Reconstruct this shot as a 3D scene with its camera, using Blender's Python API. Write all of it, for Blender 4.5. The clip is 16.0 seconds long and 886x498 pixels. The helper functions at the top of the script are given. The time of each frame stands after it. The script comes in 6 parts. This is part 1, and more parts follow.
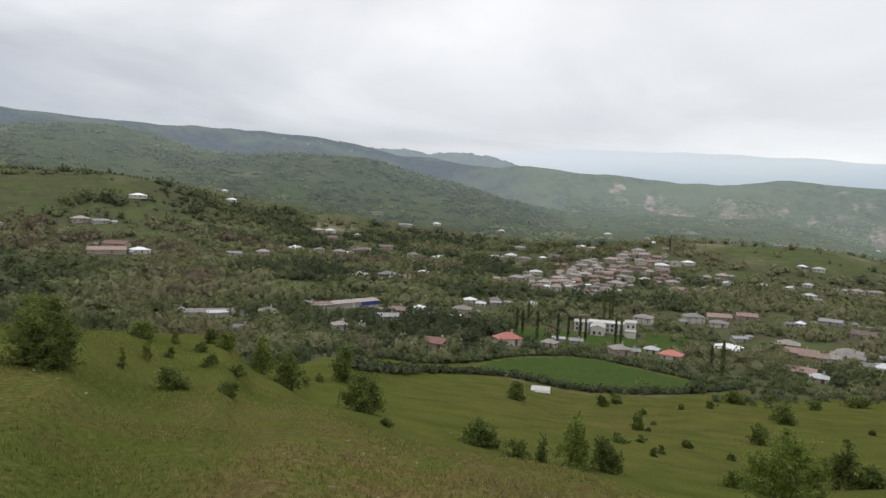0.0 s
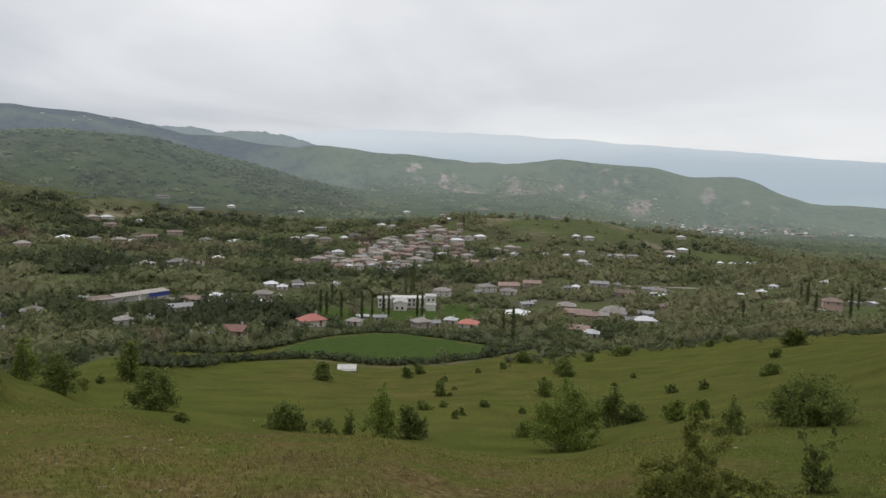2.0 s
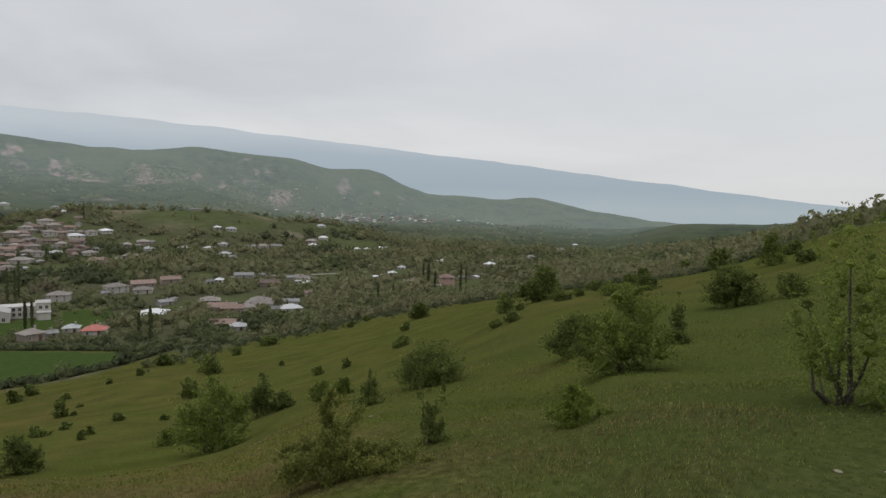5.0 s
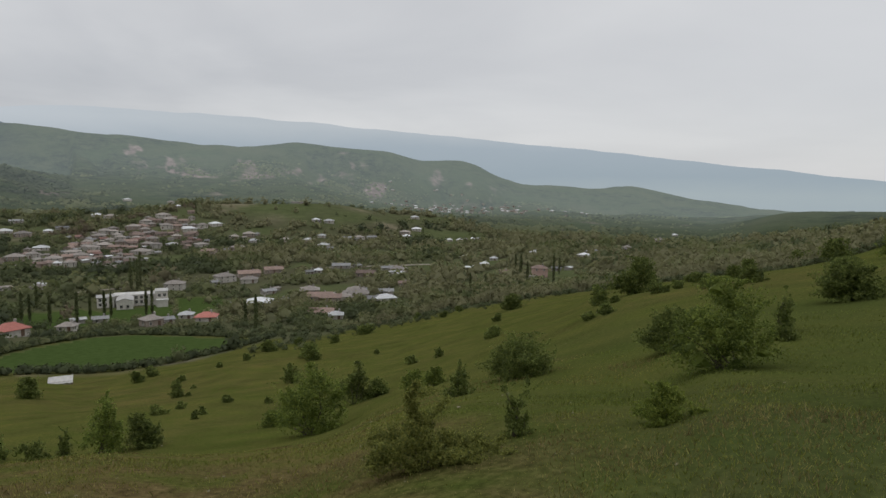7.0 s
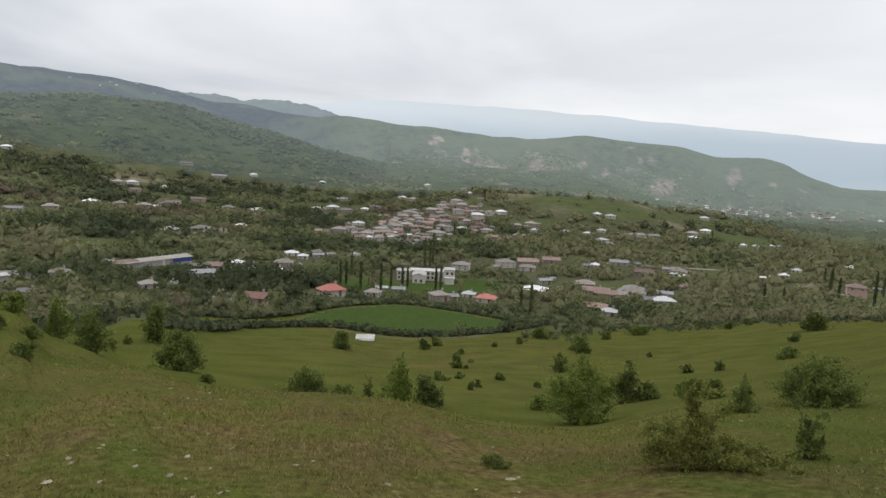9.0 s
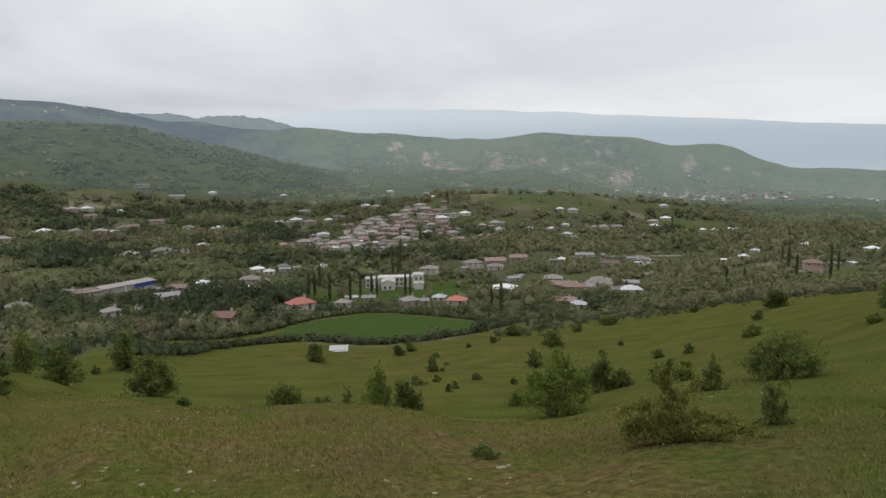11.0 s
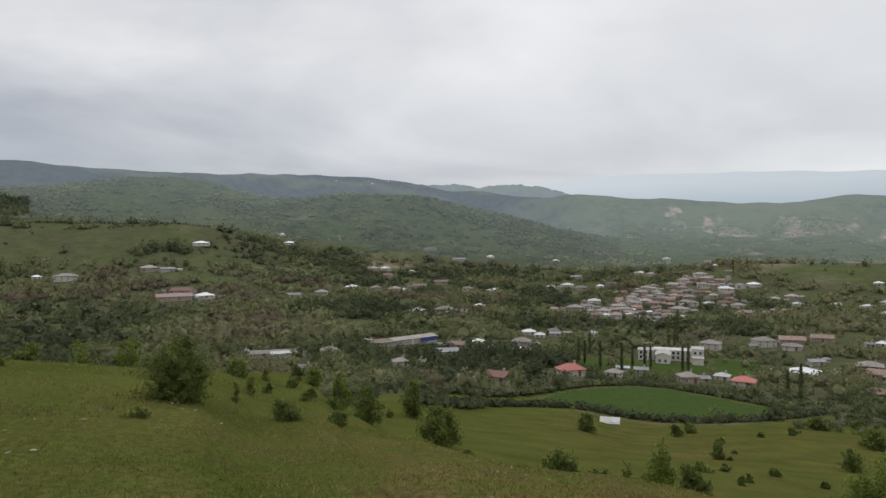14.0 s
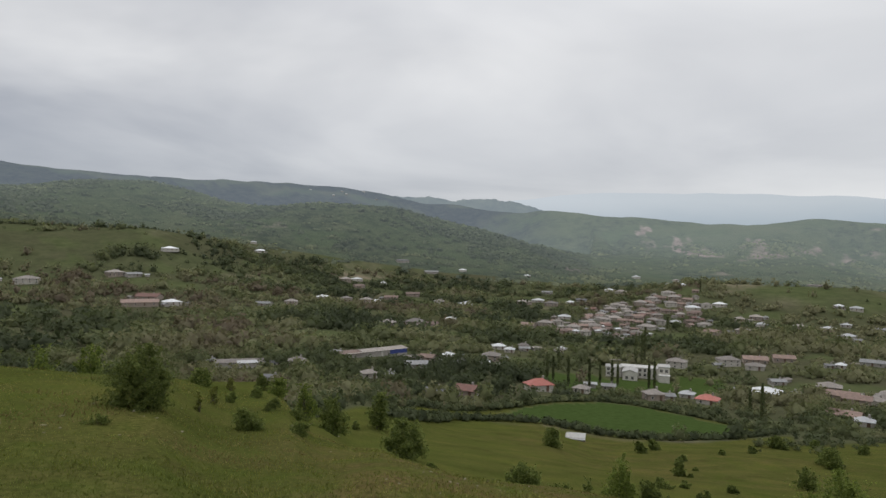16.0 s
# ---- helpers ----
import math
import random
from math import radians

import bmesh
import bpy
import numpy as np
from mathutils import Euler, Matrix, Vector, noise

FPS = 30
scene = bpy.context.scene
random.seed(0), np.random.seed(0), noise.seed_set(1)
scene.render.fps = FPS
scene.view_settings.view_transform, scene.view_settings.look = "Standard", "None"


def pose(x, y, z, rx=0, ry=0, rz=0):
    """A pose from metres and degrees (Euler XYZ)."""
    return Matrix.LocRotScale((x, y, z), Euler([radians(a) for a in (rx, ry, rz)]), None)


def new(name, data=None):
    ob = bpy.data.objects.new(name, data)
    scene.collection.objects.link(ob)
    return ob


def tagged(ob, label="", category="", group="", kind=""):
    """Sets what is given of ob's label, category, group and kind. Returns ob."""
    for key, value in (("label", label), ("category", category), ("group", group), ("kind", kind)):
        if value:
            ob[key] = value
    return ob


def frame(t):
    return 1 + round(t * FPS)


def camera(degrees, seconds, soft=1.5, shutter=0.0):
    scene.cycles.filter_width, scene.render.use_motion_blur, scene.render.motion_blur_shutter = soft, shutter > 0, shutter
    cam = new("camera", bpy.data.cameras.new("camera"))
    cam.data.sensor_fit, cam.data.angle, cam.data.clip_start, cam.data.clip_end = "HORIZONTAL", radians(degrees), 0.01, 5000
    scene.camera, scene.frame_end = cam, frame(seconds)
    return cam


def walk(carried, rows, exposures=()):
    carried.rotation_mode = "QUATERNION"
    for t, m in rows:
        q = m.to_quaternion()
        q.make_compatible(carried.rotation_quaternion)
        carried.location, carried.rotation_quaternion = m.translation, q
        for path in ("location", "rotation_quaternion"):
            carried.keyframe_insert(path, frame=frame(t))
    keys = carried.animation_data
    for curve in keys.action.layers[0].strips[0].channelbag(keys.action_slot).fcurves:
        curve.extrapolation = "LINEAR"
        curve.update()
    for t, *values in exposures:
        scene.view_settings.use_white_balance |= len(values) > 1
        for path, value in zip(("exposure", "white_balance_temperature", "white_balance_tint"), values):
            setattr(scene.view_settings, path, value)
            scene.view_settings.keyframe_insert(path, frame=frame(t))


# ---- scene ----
cam = camera(69.07, 16.0, soft=1.5)
# seconds, place in metres, tilt, lean and bearing in degrees
PATH = [
    (0.0, pose(0.56, 0.92, 1.65, 86.44, -2.42, -0.46)),
    (0.5, pose(0.67, 1.07, 1.45, 86.05, -2.08, -3.75)),
    (1.0, pose(0.68, 1.00, 1.47, 85.62, -2.29, -6.19)),
    (1.5, pose(0.70, 1.04, 1.44, 84.98, -1.44, -11.13)),
    (2.0, pose(0.73, 1.08, 1.45, 85.23, -1.31, -18.11)),
    (2.5, pose(0.78, 1.12, 1.42, 84.90, -1.20, -22.75)),
    (3.0, pose(0.72, 1.02, 1.48, 84.93, -1.45, -27.02)),
    (3.5, pose(0.80, 1.10, 1.42, 84.83, -1.20, -32.24)),
    (4.0, pose(0.85, 1.12, 1.41, 85.21, -0.91, -35.22)),
    (4.5, pose(0.88, 1.11, 1.41, 85.74, -0.98, -39.84)),
    (4.7, pose(0.86, 1.07, 1.42, 85.52, -1.36, -43.44)),
    (5.75, pose(0.92, 1.05, 1.43, 84.60, -0.90, -57.00)),
    (6.8, pose(0.94, 0.97, 1.46, 83.45, -0.64, -47.16)),
    (7.0, pose(0.91, 0.96, 1.47, 84.16, -0.58, -40.97)),
    (7.5, pose(0.77, 0.88, 1.44, 83.12, -1.03, -32.99)),
    (8.0, pose(0.66, 0.76, 1.49, 83.85, -0.25, -27.52)),
    (8.5, pose(0.69, 0.72, 1.45, 81.57, -2.59, -20.69)),
    (9.0, pose(0.50, 0.59, 1.49, 82.84, -2.77, -16.20)),
    (9.2, pose(0.48, 0.59, 1.48, 82.22, -0.58, -18.59)),
    (11.3, pose(0.17, 0.20, 1.56, 83.80, 1.57, -20.21)),
    (11.5, pose(0.06, 0.13, 1.59, 84.34, 1.49, -21.14)),
    (12.0, pose(0.01, 0.08, 1.60, 84.73, 1.38, -20.30)),
    (12.5, pose(-0.00, -0.00, 1.60, 84.60, 0.00, -15.00)),
    (13.0, pose(-0.05, -0.08, 1.62, 86.36, -0.20, -11.29)),
    (13.5, pose(-0.25, 0.10, 1.55, 87.67, 1.46, -3.71)),
    (14.0, pose(-0.48, 0.33, 1.53, 89.38, 0.43, 4.17)),
    (14.5, pose(-0.65, 0.47, 1.47, 89.99, -2.19, 16.53)),
    (15.0, pose(-0.65, 0.45, 1.47, 90.14, -2.92, 26.66)),
    (15.2, pose(-0.61, 0.35, 1.47, 90.18, -3.11, 28.40)),
    (15.5, pose(-0.53, 0.23, 1.51, 90.56, -2.64, 24.93)),
    (16.0, pose(-0.26, -0.08, 1.62, 90.51, -1.15, 1.76)),
]
EXPOSURE = [(0.0, 0.1), (2.5, -0.08), (3.5, -0.08), (4.7, -0.27), (7.0, -0.4), (8.5, -0.05), (9.2, 0.1), (11.5, -0.1), (12.5, -0.02), (13.0, 0.04), (14.0, -0.12), (15.0, -0.27), (16.0, -0.24)]
walk(cam, PATH, EXPOSURE)


# ---- sky and light: high overcast in the late afternoon ----
def build_world():
    world = bpy.data.worlds.new("overcast_sky")
    scene.world = world
    world.use_nodes = True
    nt = world.node_tree
    nt.nodes.clear()
    nd, ln = nt.nodes, nt.links
    out = nd.new("ShaderNodeOutputWorld")
    sky = nd.new("ShaderNodeTexSky")
    sky.sky_type = "NISHITA"
    sky.sun_disc = False
    sky.sun_elevation = radians(48)
    sky.sun_rotation = radians(150)
    clear = nd.new("ShaderNodeBackground")
    clear.inputs["Strength"].default_value = 0.012
    ln.new(sky.outputs[0], clear.inputs["Color"])
    # cloud deck: the way to the sky laid out on a flat ceiling
    tc = nd.new("ShaderNodeTexCoord")
    sep = nd.new("ShaderNodeSeparateXYZ")
    ln.new(tc.outputs["Generated"], sep.inputs[0])

    def math_node(op, a, b=None, clamp=False):
        n = nd.new("ShaderNodeMath")
        n.operation = op
        n.use_clamp = clamp
        for i, v in enumerate((a, b)):
            if v is None:
                continue
            if isinstance(v, (int, float)):
                n.inputs[i].default_value = v
            else:
                ln.new(v, n.inputs[i])
        return n.outputs[0]

    height = math_node("ADD", math_node("MAXIMUM", sep.outputs[2], 0.0), 0.13)
    u = math_node("DIVIDE", sep.outputs[0], height)
    v = math_node("DIVIDE", sep.outputs[1], height)
    comb = nd.new("ShaderNodeCombineXYZ")
    ln.new(u, comb.inputs[0])
    ln.new(v, comb.inputs[1])
    big = nd.new("ShaderNodeTexNoise")
    big.inputs["Scale"].default_value = 0.55
    big.inputs["Detail"].default_value = 5.0
    big.inputs["Roughness"].default_value = 0.5
    big.inputs["Distortion"].default_value = 0.4
    ln.new(comb.outputs[0], big.inputs["Vector"])
    ramp = nd.new("ShaderNodeValToRGB")
    ramp.color_ramp.elements[0].position = 0.34
    ramp.color_ramp.elements[0].color = (0.40, 0.41, 0.44, 1)
    ramp.color_ramp.elements[1].position = 0.62
    ramp.color_ramp.elements[1].color = (0.80, 0.795, 0.79, 1)
    ln.new(big.outputs[0], ramp.inputs[0])
    # rain-dark cloud hangs over the hills to the north-west, low down
    side = math_node("MULTIPLY_ADD", sep.outputs[0], -0.9)
    side.node.inputs[2].default_value = 0.46
    low = math_node("SUBTRACT", 1.0, math_node("MULTIPLY", math_node("SUBTRACT", sep.outputs[2], 0.08), 5.5), True)
    dark = math_node("MULTIPLY", math_node("MULTIPLY", side, low, True), 0.82, True)
    # towards the east the deck is even
    even = math_node("MULTIPLY_ADD", sep.outputs[0], 0.55, True)
    even.node.inputs[2].default_value = 0.37
    calm = nd.new("ShaderNodeMixRGB")
    ln.new(even, calm.inputs[0])
    ln.new(ramp.outputs[0], calm.inputs[1])
    calm.inputs[2].default_value = (0.675, 0.682, 0.697, 1)
    mixd = nd.new("ShaderNodeMixRGB")
    ln.new(dark, mixd.inputs[0])
    ln.new(calm.outputs[0], mixd.inputs[1])
    mixd.inputs[2].default_value = (0.30, 0.32, 0.37, 1)
    # an overcast sky is two to three times brighter overhead than at its rim
    over = math_node("MULTIPLY", math_node("SUBTRACT", math_node("MAXIMUM", sep.outputs[2], 0.0), 0.30), 1.7)
    gain = math_node("ADD", math_node("MAXIMUM", over, 0.0), 1.18)
    deck = nd.new("ShaderNodeBackground")
    ln.new(gain, deck.inputs["Strength"])
    ln.new(mixd.outputs[0], deck.inputs["Color"])
    add = nd.new("ShaderNodeAddShader")
    ln.new(clear.outputs[0], add.inputs[0])
    ln.new(deck.outputs[0], add.inputs[1])
    ln.new(add.outputs[0], out.inputs["Surface"])


build_world()
sun_data = bpy.data.lights.new("sun", "SUN")
sun_data.energy, sun_data.angle, sun_data.color = 0.5, radians(25), (1.0, 0.96, 0.9)
sun = new("sun", sun_data)
sun.matrix_world = pose(0, 0, 60, 42, 0, -150)


# ---- number helpers ----
def hash_grid(ix, iy, seed):
    h = (ix.astype(np.int64) * 374761393 + iy.astype(np.int64) * 668265263 + seed * 974711) & 0x7FFFFFFF
    h = ((h ^ (h >> 13)) * 1274126177) & 0x7FFFFFFF
    return ((h ^ (h >> 16)) & 0xFFFF) / 65535.0


def value_noise(x, y, seed=0):
    """Smooth noise from -1 to 1 over arrays of x and y."""
    ix, iy = np.floor(x), np.floor(y)
    fx, fy = x - ix, y - iy
    fx, fy = fx * fx * (3 - 2 * fx), fy * fy * (3 - 2 * fy)
    a, b = hash_grid(ix, iy, seed), hash_grid(ix + 1, iy, seed)
    c, d = hash_grid(ix, iy + 1, seed), hash_grid(ix + 1, iy + 1, seed)
    return 2 * ((a * (1 - fx) + b * fx) * (1 - fy) + (c * (1 - fx) + d * fx) * fy) - 1


def fbm(x, y, octaves=4, seed=0):
    total, amp = 0.0, 1.0
    for k in range(octaves):
        total = total + amp * value_noise(x * 2 ** k + 17.3 * k, y * 2 ** k - 9.1 * k, seed + k)
        amp *= 0.5
    return total


def slopes(xs, ys):
    """Tangents of a curve through xs, ys that does not overshoot; ys may have more columns."""
    d = np.diff(ys, axis=0) / np.diff(xs, axis=0)
    m = np.zeros_like(ys)
    m[1:-1] = np.where(d[1:] * d[:-1] > 0, 2 * d[1:] * d[:-1] / np.where(np.abs(d[1:] + d[:-1]) < 1e-9, 1e-9, d[1:] + d[:-1]), 0)
    m[0], m[-1] = d[0], d[-1]
    return m


def curve(xs, ys, x):
    """Smooth curve through (xs, ys) at x."""
    xs, ys = np.asarray(xs, float), np.asarray(ys, float)
    m = slopes(xs, ys)
    i = np.clip(np.searchsorted(xs, x) - 1, 0, len(xs) - 2)
    h = xs[i + 1] - xs[i]
    t = np.clip((x - xs[i]) / h, 0, 1)
    return ((2 * t**3 - 3 * t**2 + 1) * ys[i] + (t**3 - 2 * t**2 + t) * h * m[i]
            + (3 * t**2 - 2 * t**3) * ys[i + 1] + (t**3 - t**2) * h * m[i + 1])


# ---- the land: sections through it along bearings from the lookout, as distance and height ----
SECTIONS = {}


def section(bearing, *pairs):
    SECTIONS[bearing] = [(0.0, 0.0)] + [(pairs[i], pairs[i + 1]) for i in range(0, len(pairs), 2)]


# near turf, brow, slope, foot of the pasture, valley edge, valley floor, village, foot of the hills, hill crest, dip behind
section(-180, 8, 1, 25, 4, 60, 10, 120, 20, 200, 35, 350, 60, 600, 95, 850, 120, 1100, 140, 1500, 120)
section(-110, 8, 0.2, 25, 0.5, 60, 2, 120, 4, 200, 10, 400, 30, 600, 60, 780, 90, 1050, 140, 1500, 120)
section(-80, 8, -0.2, 36, -1.9, 80, -9, 160, -22, 240, -28, 400, -32, 600, -20, 760, 15, 1050, 160, 1500, 120)
section(-62, 8, -0.5, 36, -2.6, 80, -12, 160, -27, 240, -33, 400, -35, 600, -25, 760, 15, 1050, 153, 1500, 120)
section(-59, 8, -0.5, 38, -2.6, 80, -12, 160, -27.5, 240, -33, 400, -35, 600, -25, 760, 14, 1050, 131, 1500, 120)
section(-56, 8, -0.5, 40, -2.6, 80, -12, 160, -28, 240, -33, 400, -35, 600, -25, 760, 14, 1050, 128, 1500, 120)
section(-53, 8, -0.55, 39, -2.7, 80, -13, 160, -28.5, 240, -33.5, 400, -35.5, 600, -25, 760, 12, 1050, 124, 1500, 118)
section(-50, 8, -0.6, 38, -2.8, 80, -14, 160, -29, 240, -34, 400, -36, 600, -25, 760, 10, 1050, 112, 1500, 115)
section(-47.5, 8, -0.7, 36, -2.75, 78, -14, 158, -30, 240, -37, 400, -38, 600, -26, 760, 8, 1050, 100, 1500, 116)
section(-44, 8, -0.8, 34, -2.7, 75, -14, 155, -31, 240, -40, 400, -41, 600, -28, 760, 6, 1050, 97, 1500, 120)
section(-41.5, 8, -0.85, 32, -2.85, 72, -14.5, 152, -32.5, 245, -42, 410, -43, 620, -28, 790, 11, 1030, 68, 1450, 112)
section(-38, 8, -0.9, 30, -3.0, 70, -15, 150, -34, 250, -43, 420, -44, 640, -28, 820, 16, 1000, 45, 1400, 105)
section(-27, 8, -1.1, 26, -3.2, 62, -15, 140, -36, 260, -46, 450, -44, 660, -20, 840, 26, 980, 26, 1400, 129)
section(-18, 20, -3.5, 46, -7.5, 78, -18, 145, -37, 270, -48, 450, -49, 660, -34, 850, -6, 980, 18, 1350, 89)
section(-13.5, 9.5, -1.75, 25, -5.5, 62, -14, 122.5, -29.25, 230, -45, 415, -49.51, 630, -42.52, 825, -20.78, 980, 7.849, 1292, 92)
section(-9, 10, -1.75, 21, -4.9, 62, -16.2, 100, -21.5, 190, -42, 380, -50, 600, -49, 800, -32, 980, -4, 1250, 95)
section(0, 10.5, -2.1, 27, -8.4, 62, -17.4, 135, -33.2, 215, -43.5, 380, -54, 620, -53, 820, -42, 980, -20, 1300, 64)
section(6, 10.5, -2.2, 30, -10.1, 62, -18.2, 140, -34.5, 215, -43.5, 380, -57, 620, -54, 820, -45, 1000, -26, 1260, 29)
section(12, 10.5, -2.3, 31, -10.6, 62, -18.6, 120, -33, 200, -43.5, 370, -60, 640, -54, 820, -44, 1040, -30, 1400, 3)
section(21, 10, -2.4, 30, -10.5, 62, -18.8, 128, -33, 200, -45.5, 360, -60, 640, -55, 830, -26, 1020, -36, 1400, 0)
section(30, 9, -2.15, 29, -9.8, 62, -18.6, 165, -38, 240, -50, 350, -57, 640, -58, 850, -27, 1050, -41, 1400, -12)
section(36, 8, -1.65, 28, -8.3, 62, -17.5, 190, -40.5, 260, -51, 350, -56, 640, -60, 850, -41, 1080, -46, 1420, -38)
section(43, 8, -1.45, 24, -6.0, 64, -15.5, 200, -37.5, 270, -49, 370, -56, 660, -61, 880, -50, 1100, -54, 1450, -58)
section(50, 8, -1.3, 20, -4.4, 66, -12.8, 200, -33, 280, -45, 400, -52, 700, -56, 900, -56, 1100, -57, 1500, -60)
section(57, 8, -1.2, 19, -3.9, 66, -9.2, 200, -29, 280, -40, 400, -48, 700, -57, 900, -59, 1100, -60, 1600, -62)
section(63, 8, -0.9, 18, -2.8, 66, -7.6, 185, -23, 270, -33, 400, -43, 700, -57, 950, -60, 1200, -62, 1600, -63)
section(70, 8, -0.8, 18, -2.5, 60, -5.4, 150, -14.7, 240, -24, 400, -36, 700, -45, 1000, -34, 1200, -50, 1600, -60)
section(77, 8, -0.7, 18, -2.1, 55, -3.2, 120, -6.0, 220, -12, 400, -19, 700, -29, 1000, -29, 1200, -40, 1600, -50)
section(82, 8, -0.6, 18, -1.6, 50, -1.4, 110, -1.6, 220, -5, 400, -9, 700, -14, 1000, -14, 1200, -20, 1600, -30)
section(95, 8, 0.0, 18, -0.2, 50, 1, 110, 3, 220, 6, 400, 10, 700, 20, 1000, 30, 1200, 30, 1600, 20)
section(130, 8, 0.8, 18, 2, 50, 6, 110, 14, 220, 28, 400, 45, 700, 70, 1000, 90, 1200, 95, 1600, 80)
section(180, 8, 1, 25, 4, 60, 10, 120, 20, 200, 35, 350, 60, 600, 95, 850, 120, 1100, 140, 1500, 120)

# skyline ridge across the valley: bearing, distance, angle above the level
RIDGE = [(-180, 2600, 5.0), (-90, 2600, 6.0), (-62, 2600, 6.2), (-48, 2600, 6.35), (-42, 2600, 6.5), (-37, 2600, 6.15), (-28, 2600, 5.9),
         (-20, 2650, 5.85), (-12, 2700, 5.68), (-8, 2750, 5.4), (-5.3, 2700, 4.95), (-3.7, 2650, 4.6), (-1.4, 2600, 4.35), (0.9, 2500, 4.0),
         (3.2, 2400, 3.75), (5.0, 2300, 3.85), (7.2, 2200, 4.1), (10, 2100, 3.8), (15.8, 2000, 3.35), (21, 1950, 2.98)]
RIDGE += [(24.2, 1900, 3.15), (27.2, 1900, 3.42), (31.5, 1900, 2.82), (36, 1900, 2.66), (39.2, 1950, 1.97), (43, 2000, 1.8),
          (46, 2050, 0.74), (48.2, 2100, 0.0), (54, 2200, -0.3), (57, 2300, -0.15), (60, 2350, -0.72), (63, 2400, -1.22),
          (68, 2500, -1.8), (75, 2600, -2.0), (90, 2600, -0.5), (130, 2600, 2.0), (180, 2600, 5.0)]

BEARINGS = sorted(SECTIONS)
KNOTS = np.array([SECTIONS[b] for b in BEARINGS])
RINGS = np.concatenate([[0.0], 0.6 * 1.025 ** np.arange(370)])
RINGS = RINGS[RINGS < 4900]
COLUMNS = np.concatenate([np.arange(-180, -84, 4.0), np.arange(-84, 104, 0.45), np.arange(104, 180, 4.0)])


def height_table():
    """Heights over all columns and rings."""
    knots_r = np.stack([curve(BEARINGS, KNOTS[:, k, 0], COLUMNS) for k in range(KNOTS.shape[1])], 1)
    knots_z = np.stack([curve(BEARINGS, KNOTS[:, k, 1], COLUMNS) for k in range(KNOTS.shape[1])], 1)
    rb = [r[0] for r in RIDGE]
    ridge_r = curve(rb, [r[1] for r in RIDGE], COLUMNS)
    ridge_z = 1.6 + ridge_r * np.tan(np.radians(curve(rb, [r[2] for r in RIDGE], COLUMNS)))
    table = np.zeros((len(COLUMNS), len(RINGS)))
    dip = curve([-180, -60, 0, 8, 14, 60, 180], [40, 45, 45, 12, -6, 0, 20], COLUMNS)
    for i in range(len(COLUMNS)):
        half = 0.62 * knots_r[i, -1] + 0.38 * ridge_r[i]
        back = (knots_z[i, -1] - dip[i]) if dip[i] > 0 else 0.62 * knots_z[i, -1] + 0.38 * ridge_z[i] + 1.5 * dip[i]
        rs = np.concatenate([knots_r[i], [half, ridge_r[i], ridge_r[i] + 600, 4950]])
        zs = np.concatenate([knots_z[i], [back, ridge_z[i], ridge_z[i] - 90, min(-70, ridge_z[i] - 160)]])
        table[i] = curve(rs, zs, RINGS)
    a = np.radians(COLUMNS)[:, None]
    x, y, r = np.sin(a) * RINGS, np.cos(a) * RINGS, RINGS[None, :] + 0 * a
    rough = np.clip((r - 250) / 700, 0, 1) * np.clip((r - 250) / 1500, 0.2, 1)
    table += rough * 7.0 * fbm(x / 170, y / 170, 4, 3) + np.clip((r - 900) / 900, 0, 1) * 9.0 * np.abs(fbm(x / 320, y / 320, 3, 21))
    table -= np.clip((r - 900) / 900, 0, 1) * 5.0
    face = np.clip((r - 1420) / 120, 0, 1) * np.clip((ridge_r[:, None] - 60 - r) / 160, 0, 1)
    bb = COLUMNS[:, None] + 0 * r
    table -= face * 14.0 * np.abs(fbm(bb * 0.55 + 0.8 * fbm(x / 260, y / 260, 3, 84), r / 420, 4, 83))
    table += np.clip(r / 40, 0, 1) * np.clip((260 - r) / 120, 0, 1) * 0.4 * fbm(x / 20, y / 20, 2, 8)
    table += np.clip(r / 4, 0, 1) * np.clip((40 - r) / 25, 0, 1) * 0.05 * fbm(x / 2.2, y / 2.2, 2, 5)
    return table


LAND = height_table()


def ground_z(x, y):
    """Height of the land at x, y."""
    x, y = np.asarray(x, float), np.asarray(y, float)
    r = np.hypot(x, y)
    b = np.degrees(np.arctan2(x, y))
    i = np.clip(np.searchsorted(COLUMNS, b) - 1, 0, len(COLUMNS) - 2)
    j = np.clip(np.searchsorted(RINGS, r) - 1, 0, len(RINGS) - 2)
    u = np.clip((b - COLUMNS[i]) / (COLUMNS[i + 1] - COLUMNS[i]), 0, 1)
    v = np.clip((r - RINGS[j]) / (RINGS[j + 1] - RINGS[j]), 0, 1)
    return ((LAND[i, j] * (1 - v) + LAND[i, j + 1] * v) * (1 - u) + (LAND[i + 1, j] * (1 - v) + LAND[i + 1, j + 1] * v) * u)


def pasture_edge(b):
    """Distance along a bearing at which the grazed slope ends."""
    return curve(BEARINGS, KNOTS[:, 4, 0], b) * curve([-180, -80, -44, -27, -18, -9, 0, 180], [1, 0.5, 0.5, 0.42, 0.48, 0.9, 1.0, 1.0], b)


# ---- materials ----
def material(name):
    m = bpy.data.materials.new(name)
    m.use_nodes = True
    nt = m.node_tree
    return m, nt, nt.nodes["Principled BSDF"]


